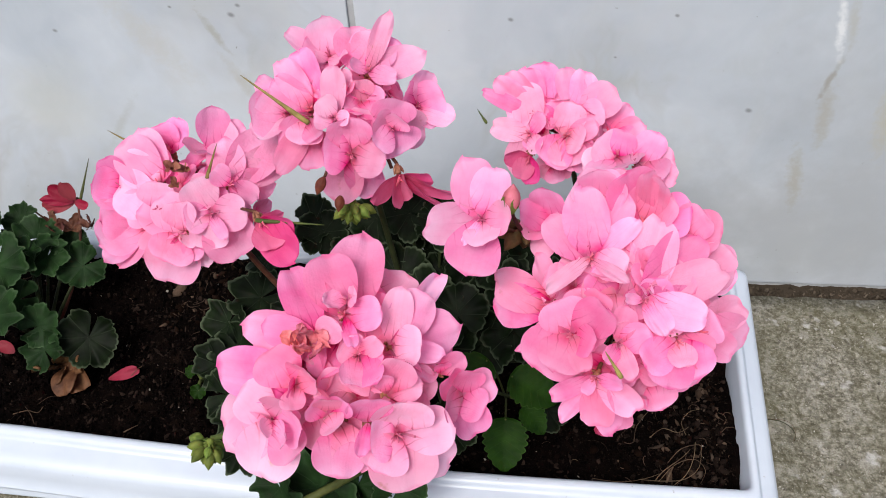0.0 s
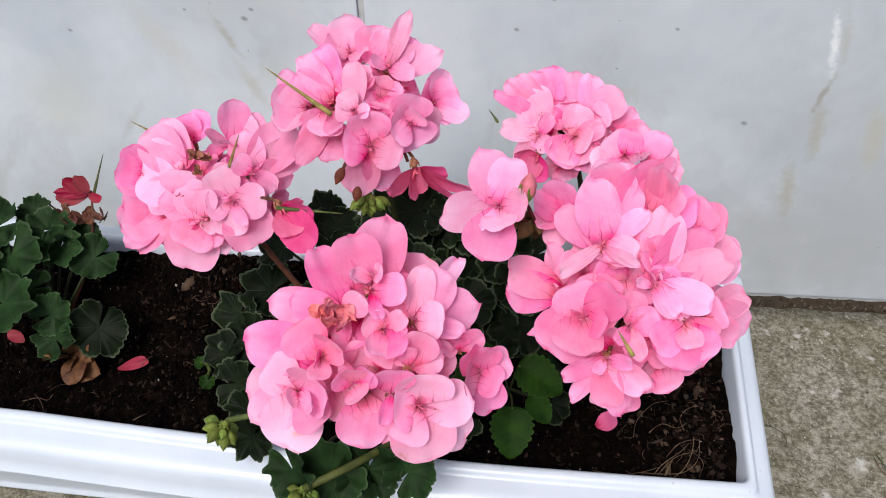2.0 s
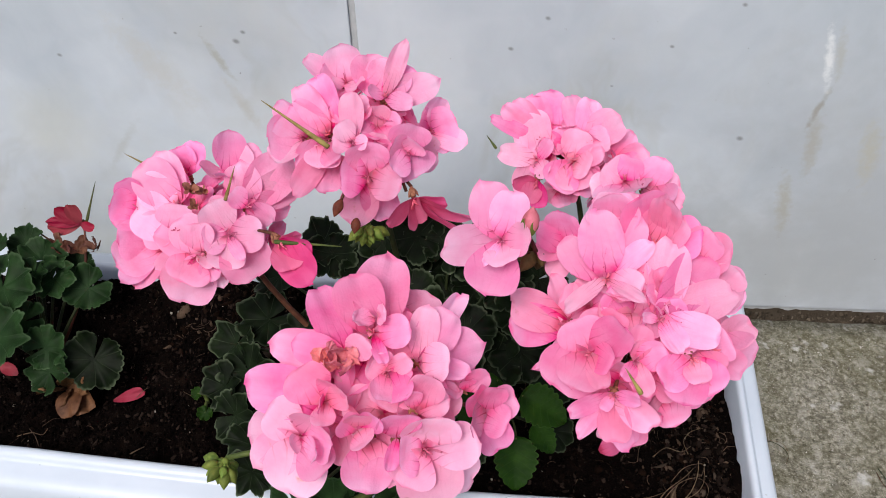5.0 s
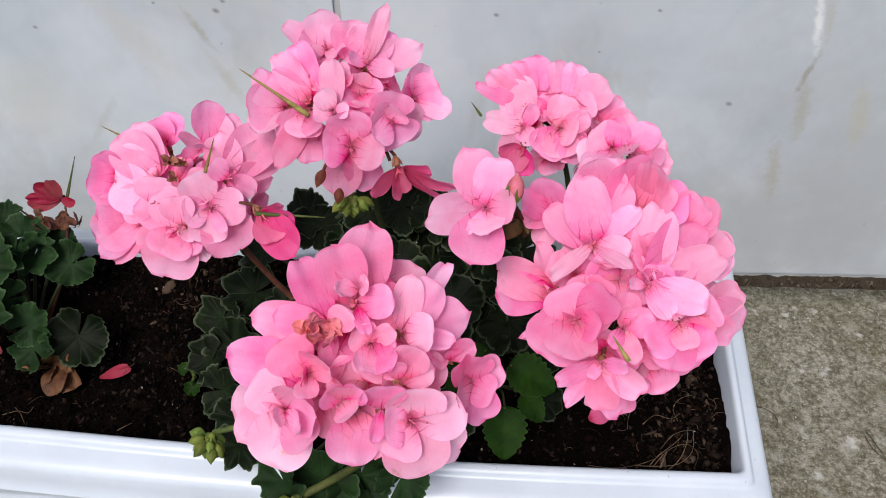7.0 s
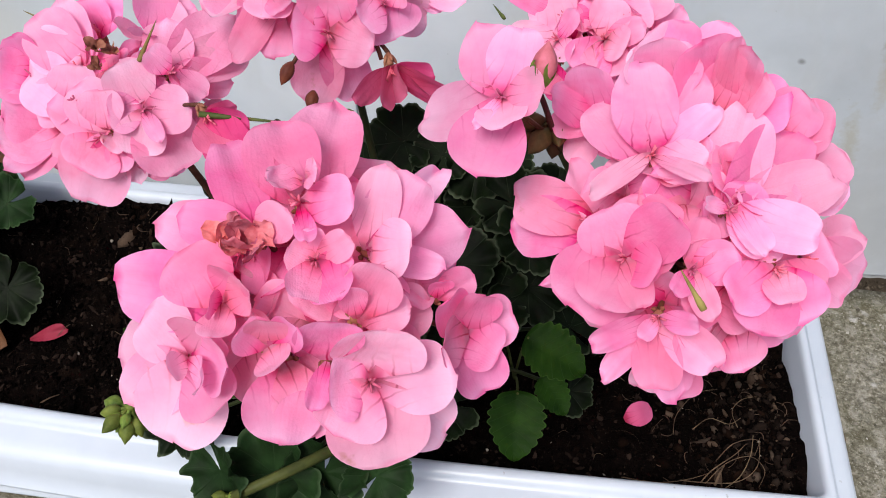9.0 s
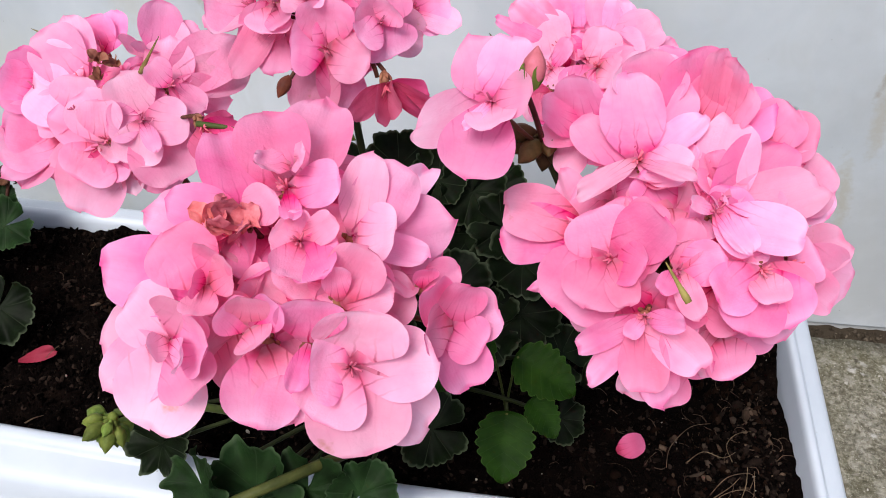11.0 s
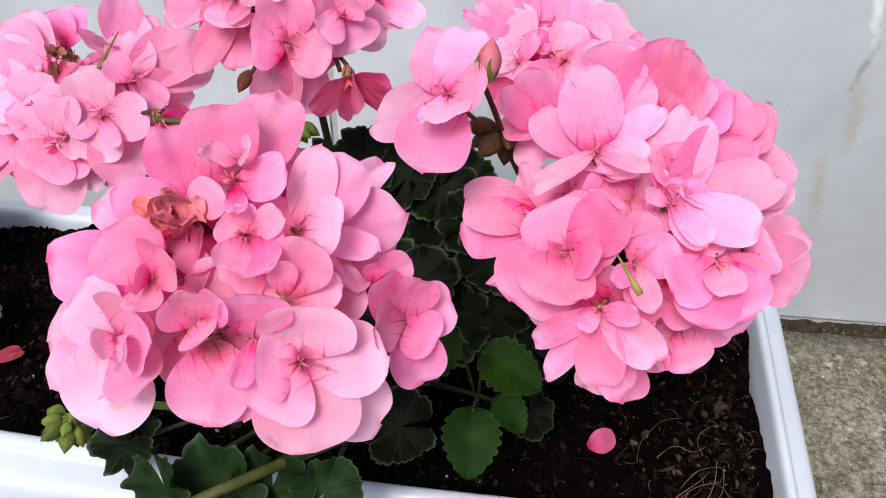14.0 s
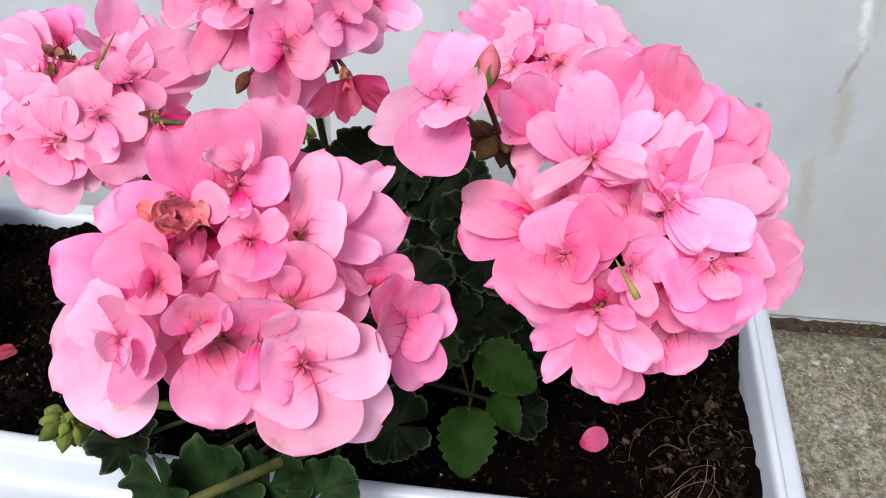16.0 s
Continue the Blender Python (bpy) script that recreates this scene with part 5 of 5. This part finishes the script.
zonal_leaf(plant, (-142, 101, 248), (0.1, -0.7, 0.9), 22, DARK_SHADED_LEAF, 20, 0.15, 160, stem_to=CROWN)
zonal_leaf(plant, (-161, 95, 242), (-0.2, -0.6, 1), 24, DARK_SHADED_LEAF, 21, 0.15, 20, stem_to=CROWN)
zonal_leaf(plant, (-188, 139, 255), (0, -0.5, 1), 22, DARK_SHADED_LEAF, 22, 0.15, 60, stem_to=CROWN)
zonal_leaf(plant, (-190, 91, 240), (0, -0.6, 1), 26, DARK_SHADED_LEAF, 23, 0.15, 250, stem_to=CROWN)
zonal_leaf(plant, (-119, 90, 232), (0.4, -0.6, 0.8), 18, DARK_SHADED_LEAF, 24, 0.15, 300, stem_to=CROWN)
zonal_leaf(plant, (-118, 62, 215), (0.2, -0.6, 0.9), 14, DARK_SHADED_LEAF, 25, 0.15, 90, stem_to=CROWN)
zonal_leaf(plant, (-181, 42, 222), (0, -0.7, 0.9), 20, DARK_SHADED_LEAF, 26, 0.15, 10, stem_to=CROWN)
zonal_leaf(plant, (-219, 132, 262), (0, -0.5, 1), 24, DARK_SHADED_LEAF, 27, 0.15, 190, stem_to=CROWN)
zonal_leaf(plant, (-107, 112, 275), (0.1, -0.4, 1), 24, DARK_SHADED_LEAF, 28, 0.15, 40, stem_to=CROWN)
zonal_leaf(plant, (-74, 96, 262), (0.3, -0.4, 1), 24, DARK_SHADED_LEAF, 29, 0.15, 70, stem_to=CROWN)
zonal_leaf(plant, (-312, 151, 262), (-0.3, -0.3, 1), 20, DARK_SHADED_LEAF, 30, 0.15, 30, stem_to=CROWN)
zonal_leaf(plant, (-215, 73, 250), (0, -0.6, 1), 26, DARK_SHADED_LEAF, 31, 0.15, 110, stem_to=CROWN)
zonal_leaf(plant, (-265, 72, 250), (0, -0.6, 1), 28, DARK_SHADED_LEAF, 32, 0.15, 230, stem_to=CROWN)
zonal_leaf(plant, (-77, 134, 290), (0.2, -0.2, 1), 24, DARK_SHADED_LEAF, 33, 0.15, 30, stem_to=CROWN)
zonal_leaf(plant, (-173, 156, 285), (0.1, -0.6, 0.8), 22, DARK_SHADED_LEAF, 34, 0.15, 50, stem_to=CROWN)
zonal_leaf(plant, (-154, 132, 280), (0.2, -0.6, 0.8), 21, DARK_SHADED_LEAF, 35, 0.15, 150, stem_to=CROWN)
zonal_leaf(plant, (-192, 156, 290), (-0.1, -0.6, 0.8), 20, DARK_SHADED_LEAF, 36, 0.15, 250, stem_to=CROWN)
zonal_leaf(plant, (-214, 161, 295), (0, -0.7, 0.8), 21, DARK_SHADED_LEAF, 37, 0.15, 350, stem_to=CROWN)
zonal_leaf(plant, (-238, 166, 285), (-0.2, -0.6, 0.8), 20, DARK_SHADED_LEAF, 38, 0.15, 90, stem_to=CROWN)
zonal_leaf(plant, (-131, 138, 280), (0.2, -0.6, 0.8), 20, DARK_SHADED_LEAF, 39, 0.15, 10, stem_to=CROWN)
zonal_leaf(plant, (-277, 166, 270), (0, -0.6, 0.8), 19, DARK_SHADED_LEAF, 40, 0.15, 110, stem_to=CROWN)
zonal_leaf(plant, (-162, 176, 275), (0.1, -0.7, 0.7), 22, DARK_SHADED_LEAF, 41, 0.15, 200, stem_to=CROWN)
zonal_leaf(plant, (-179, 102, 262), (0, -0.6, 0.9), 22, DARK_SHADED_LEAF, 42, 0.15, 300, stem_to=CROWN)
zonal_leaf(plant, (-143, 116, 270), (0.1, -0.6, 0.9), 20, DARK_SHADED_LEAF, 43, 0.15, 60, stem_to=CROWN)
zonal_leaf(plant, (-202, 115, 258), (0.1, -0.6, 0.9), 22, DARK_SHADED_LEAF, 44, 0.15, 160, stem_to=CROWN)

# ---- the second geranium, greener, with a spent red flower ----
green = thing("geranium", (-0.50, 0.13, 0.178), "bushy green geranium with scalloped leaves and a wilting red flower", "plant")
ROOT_G = (-500, 125, 176)
zonal_leaf(green, (-470, 166, 226), (0.2, -0.7, 1), 20, GREEN_LEAF, 60, 0.12, 20, stem_to=ROOT_G)
zonal_leaf(green, (-494, 166, 236), (0, -0.6, 1), 18, GREEN_LEAF, 61, 0.12, 70, stem_to=ROOT_G)
zonal_leaf(green, (-484, 113, 218), (0.1, -0.8, 0.7), 18, GREEN_LEAF, 62, 0.12, 200, stem_to=ROOT_G)
zonal_leaf(green, (-452, 114, 205), (0.3, -0.7, 1), 24, DARK_SHADED_LEAF, 63, 0.12, 60, stem_to=ROOT_G)
zonal_leaf(green, (-504, 130, 226), (0.2, -0.8, 1), 17, GREEN_LEAF, 64, 0.12, 10, stem_to=ROOT_G)
zonal_leaf(green, (-523, 191, 246), (-0.1, -0.6, 1), 16, GREEN_LEAF, 65, 0.12, 280, stem_to=ROOT_G)
zonal_leaf(green, (-503, 160, 245), (-0.3, -0.7, 1), 16, GREEN_LEAF, 66, 0.12, 90, stem_to=ROOT_G)
zonal_leaf(green, (-485, 183, 232), (0.3, -0.4, 1), 15, GREEN_LEAF, 67, 0.12, 250, stem_to=ROOT_G)
zonal_leaf(green, (-520, 145, 245), (0, -0.4, 1), 26, GREEN_LEAF, 68, 0.12, 100, stem_to=ROOT_G)
zonal_leaf(green, (-514, 110, 230), (-0.2, -0.6, 1), 26, GREEN_LEAF, 69, 0.12, 180, stem_to=ROOT_G)
zonal_leaf(green, (-542, 169, 250), (0, -0.3, 1), 26, GREEN_LEAF, 70, 0.12, 30, stem_to=ROOT_G)
zonal_leaf(green, (-503, 175, 245), (0.2, -0.2, 1), 20, GREEN_LEAF, 71, 0.12, 160, stem_to=ROOT_G)
zonal_leaf(green, (-545, 132, 240), (-0.2, -0.5, 1), 28, GREEN_LEAF, 72, 0.12, 240, stem_to=ROOT_G)
zonal_leaf(green, (-479, 100, 206), (-0.1, -0.7, 0.9), 17, GREEN_LEAF, 73, 0.12, 320, stem_to=ROOT_G)
flower(green, (-482, 206, 256), (0.05, -0.8, 0.5), [(-28, 0, -7, 13, 0.1), (-17, 2, 13, 12, 0.1), (-5, 3, 17, 11, 0.1), (11, -2, -3, 8, 0.1), (-26, 2, 0, 9, 0.2)], RED_PETAL, 91, False)
stalk(green, ROOT_G, (-479, 203, 253), (8, 6, 0), 2.0, 0.8, STALK_RED, "peduncle")
pod(green, (-478, 207, 256), (-475, 234, 276), 1.0, STALK)


crumpled(green, (-496, 192, 242), (0, -0.3, 1), 12, STALK_RED, 31)
crumpled(green, (-483, 191, 241), (0, -0.3, 1), 12, STALK_RED, 32)
crumpled(green, (-469, 193, 242), (0, -0.3, 1), 11, STALK_RED, 33)
stalk(green, (-488, 190, 240), (-513, 199, 250), (0, 0, -2), 0.9, 0.7, STALK_RED, "pedicel")

# ---- weeds and seedlings ----
weed = thing("weed", (-147, 94, 180), "small bright green weed with toothed oval leaves", "weed")
weed.location = Vector(weed.location) / 1000
bpy.context.view_layer.update()
toothed_leaf(weed, (-146, 28, 256), (0.05, -0.62, 0.78), (0, -0.7, -0.6), 30, 25, WEED_LEAF, 1)
toothed_leaf(weed, (-143, 45, 275), (0.15, -0.5, 0.9), (0.8, -0.4, -0.1), 30, 24, WEED_LEAF, 2)
toothed_leaf(weed, (-158, 51, 281), (-0.2, -0.6, 0.9), (-0.6, -0.6, -0.3), 34, 26, WEED_LEAF, 3)
toothed_leaf(weed, (-135, 39, 254), (0.3, -0.5, 0.9), (0.5, -0.5, -0.3), 20, 16, WEED_LEAF, 4)
stalk(weed, (-145, 95, 178), (-146, 28, 256), (0, 0, 6), 0.8, 0.6, STALK, "stem")
stalk(weed, (-145, 95, 178), (-143, 45, 275), (0, 0, 6), 0.8, 0.6, STALK, "stem")
stalk(weed, (-145, 95, 178), (-158, 51, 281), (0, 0, 6), 0.8, 0.6, STALK, "stem")

# ---- loose things ----
def fallen_petal(place, reach, face, width, curl, mat, seed, label):
    rng = random.Random(seed)
    bm = petal_mesh(Vector(place) / 1000, Vector(reach) / 1000, face, width / 1000, curl, rng, 10, 10, 0.5, 1.4)
    return tagged(finish("fallen_petal", bm, mat), label, "petal", "fallen petals")


fallen_petal((-85, 67, 186), (14, 4, 6), (-0.2, -0.5, 0.9), 13, 0.8, DROOP_PETAL, 3, "fallen deep pink petal curled on the soil")
fallen_petal((-438, 95, 181), (24, 6, 5), (0, -0.5, 0.8), 9, 0.2, FALLEN_PETAL, 5, "shrivelled reddish petal lying on the soil")
fallen_petal((180, 104, 2), (16, -2, 1), (0, -0.3, 1), 12, 0.3, DROOP_PETAL, 6, "fallen pink petal lying on the concrete")
fallen_petal((197, 100, 2), (-12, 6, 3), (0.3, 0, 1), 10, 0.5, DROOP_PETAL, 7, "fallen pink petal lying on the concrete")
fallen_petal((-517, 113, 184), (-14, 6, 3), (0, -0.5, 0.8), 9, 0.3, RED_PETAL, 8, "shrivelled reddish petal lying on the soil")
fallen_petal((-395, 205, 186), (16, 3, 2), (0, -0.4, 0.8), 10, 0.3, DEAD, 9, "brown dry petal lying on the soil")

dry = thing("dead_leaf", Vector((-466, 93, 180)) / 1000, "curled brown dead leaf lying on the soil", "leaf")
crumpled(dry, (-473, 101, 184), (0.2, -0.6, 0.9), 22, DEAD, 41, "leaf_blade", 4)
for a, b, c in (((-2, 4, 0), (20, -22, -2), 43), ((0, 0, 0), (8, -24, 0), 44)):
    rng = random.Random(c)
    p = Vector((-470, 101, 186))
    part("leaf_blade", petal_mesh((p + Vector(a)) / 1000, Vector(b) / 1000, (0.1, -0.6, 0.8), 0.02, -0.2, rng, 10, 10, 0.6, 2.0), DEAD, dry)

# seedlings with round leaves


sprout = thing("seedling", Vector((-369, 99, 178)) / 1000, "tiny seedling with two round green leaves", "seedling")
zonal_leaf(sprout, (-374, 99, 189), (-0.2, -0.5, 1), 5.2, WEED_LEAF, 71, 0.1, 10, stem_to=(-368, 98, 178))
zonal_leaf(sprout, (-364, 83, 188), (0.1, -0.6, 1), 6.0, WEED_LEAF, 72, 0.1, 60, stem_to=(-368, 98, 178))


def fibre(points, r, label, category="root", mat=ROOT, name="dry_root"):
    pts = [Vector(p) / 1000 for p in points]
    # smooth the way between the given bends
    fine = []
    for i in range(len(pts) - 1):
        p0, p1, p2, p3 = pts[max(i - 1, 0)], pts[i], pts[i + 1], pts[min(i + 2, len(pts) - 1)]
        for k in range(5):
            t = k / 5
            fine.append(0.5 * ((2 * p1) + (p2 - p0) * t + (2 * p0 - 5 * p1 + 4 * p2 - p3) * t * t + (3 * p1 - p0 - 3 * p2 + p3) * t ** 3))
    fine.append(pts[-1])
    n = len(fine) - 1
    return tagged(finish(name, tube(bmesh.new(), fine, [r * 0.45 / 1000 * (1 - 0.5 * i / n) for i in range(n + 1)], 6), mat), label, category, "dry roots" if name == "dry_root" else "")


ROOT_LABEL = "thin pale dry root curling on the soil"
fibre([(-39, 47, 184), (-31, 54, 190), (-21, 58, 190), (-16, 58, 188), (-19, 51, 186)], 0.6, ROOT_LABEL)
fibre([(-48, 35, 182), (-43, 39, 188), (-31, 47, 192), (-26, 51, 196)], 0.8, ROOT_LABEL)
fibre([(-58, 36, 181), (-44, 34, 184), (-30, 35, 186), (-21, 41, 192), (-19, 54, 198)], 0.7, ROOT_LABEL)
fibre([(-24, 69, 184), (-26, 78, 186), (-19, 87, 185), (-11, 89, 186)], 0.5, ROOT_LABEL)
fibre([(-59, 62, 183), (-56, 74, 185), (-44, 88, 186), (-32, 92, 186)], 0.5, ROOT_LABEL)
fibre([(-88, 35, 181), (-70, 33, 182), (-55, 35, 184), (-44, 39, 185)], 0.6, ROOT_LABEL)
fibre([(-41, 34, 182), (-38, 40, 186), (-37, 41, 190)], 1.6, "knobbly brown root stub in the soil")
fibre([(-46, 34, 183), (-36, 42, 191), (-24, 45, 194), (-17, 40, 190), (-20, 33, 185)], 0.5, ROOT_LABEL)
fibre([(-40, 30, 182), (-30, 36, 188), (-25, 44, 196), (-24, 52, 203)], 0.65, ROOT_LABEL)
fibre([(-52, 28, 181), (-40, 27, 185), (-28, 29, 187), (-18, 28, 184)], 0.5, ROOT_LABEL)
fibre([(-48, 66, 184), (-40, 70, 189), (-30, 68, 188), (-22, 74, 186)], 0.6, ROOT_LABEL)
fibre([(-496, 62, 180), (-484, 63, 184), (-477, 63, 182), (-474, 67, 184)], 0.8, ROOT_LABEL)
fibre([(-477, 55, 179), (-480, 60, 184), (-487, 66, 184)], 0.7, ROOT_LABEL)
fibre([(-410, 52, 180), (-404, 53, 184), (-401, 57, 182)], 1.1, ROOT_LABEL)
fibre([(-421, 96, 183), (-414, 98, 190), (-410, 99, 193)], 0.6, "thin pale dry twig beside a petal", "twig")
fibre([(-388, 105, 182), (-379, 100, 183), (-373, 96, 182)], 0.4, ROOT_LABEL)
fibre([(104, 205, 3), (115, 203, 4), (124, 197, 3), (126, 188, 3), (123, 182, 2)], 0.9, "thin dark dry stalk lying on the concrete", "twig", STALK_DARK, "twig")
fibre([(207, 181, 1), (210, 169, 2), (215, 153, 1)], 1.2, "thin dark dry stalk lying on the concrete", "twig", STALK_DARK, "twig")
rng = random.Random(77)
for k in range(46):
    x, y = rng.uniform(-0.6, -0.01), rng.uniform(0.006, 0.165)
    a, L = rng.uniform(0, 6.28), rng.uniform(0.006, 0.02)
    pts = [soil_point(max(-0.79, min(-0.004, x + L * q * math.cos(a + q))), max(0.003, min(0.17, y + L * q * math.sin(a + q))), 0.0008 + 0.0015 * math.sin(q * 3.1)) * 1000 for q in (0, 0.35, 0.7, 1.0)]
    fibre(pts, rng.uniform(0.12, 0.28), ROOT_LABEL)
# on the concrete
fibre([(104, 207, 1), (122, 204, 3), (127, 193, 3), (122, 180, 2)], 0.5, "thin dark curled twig on the concrete", "twig", DEAD, "twig")
fibre([(204, 177, 1), (206, 163, 2), (214, 151, 2), (219, 145, 2)], 0.9, "dark dry twig on the concrete", "twig", DEAD, "twig")
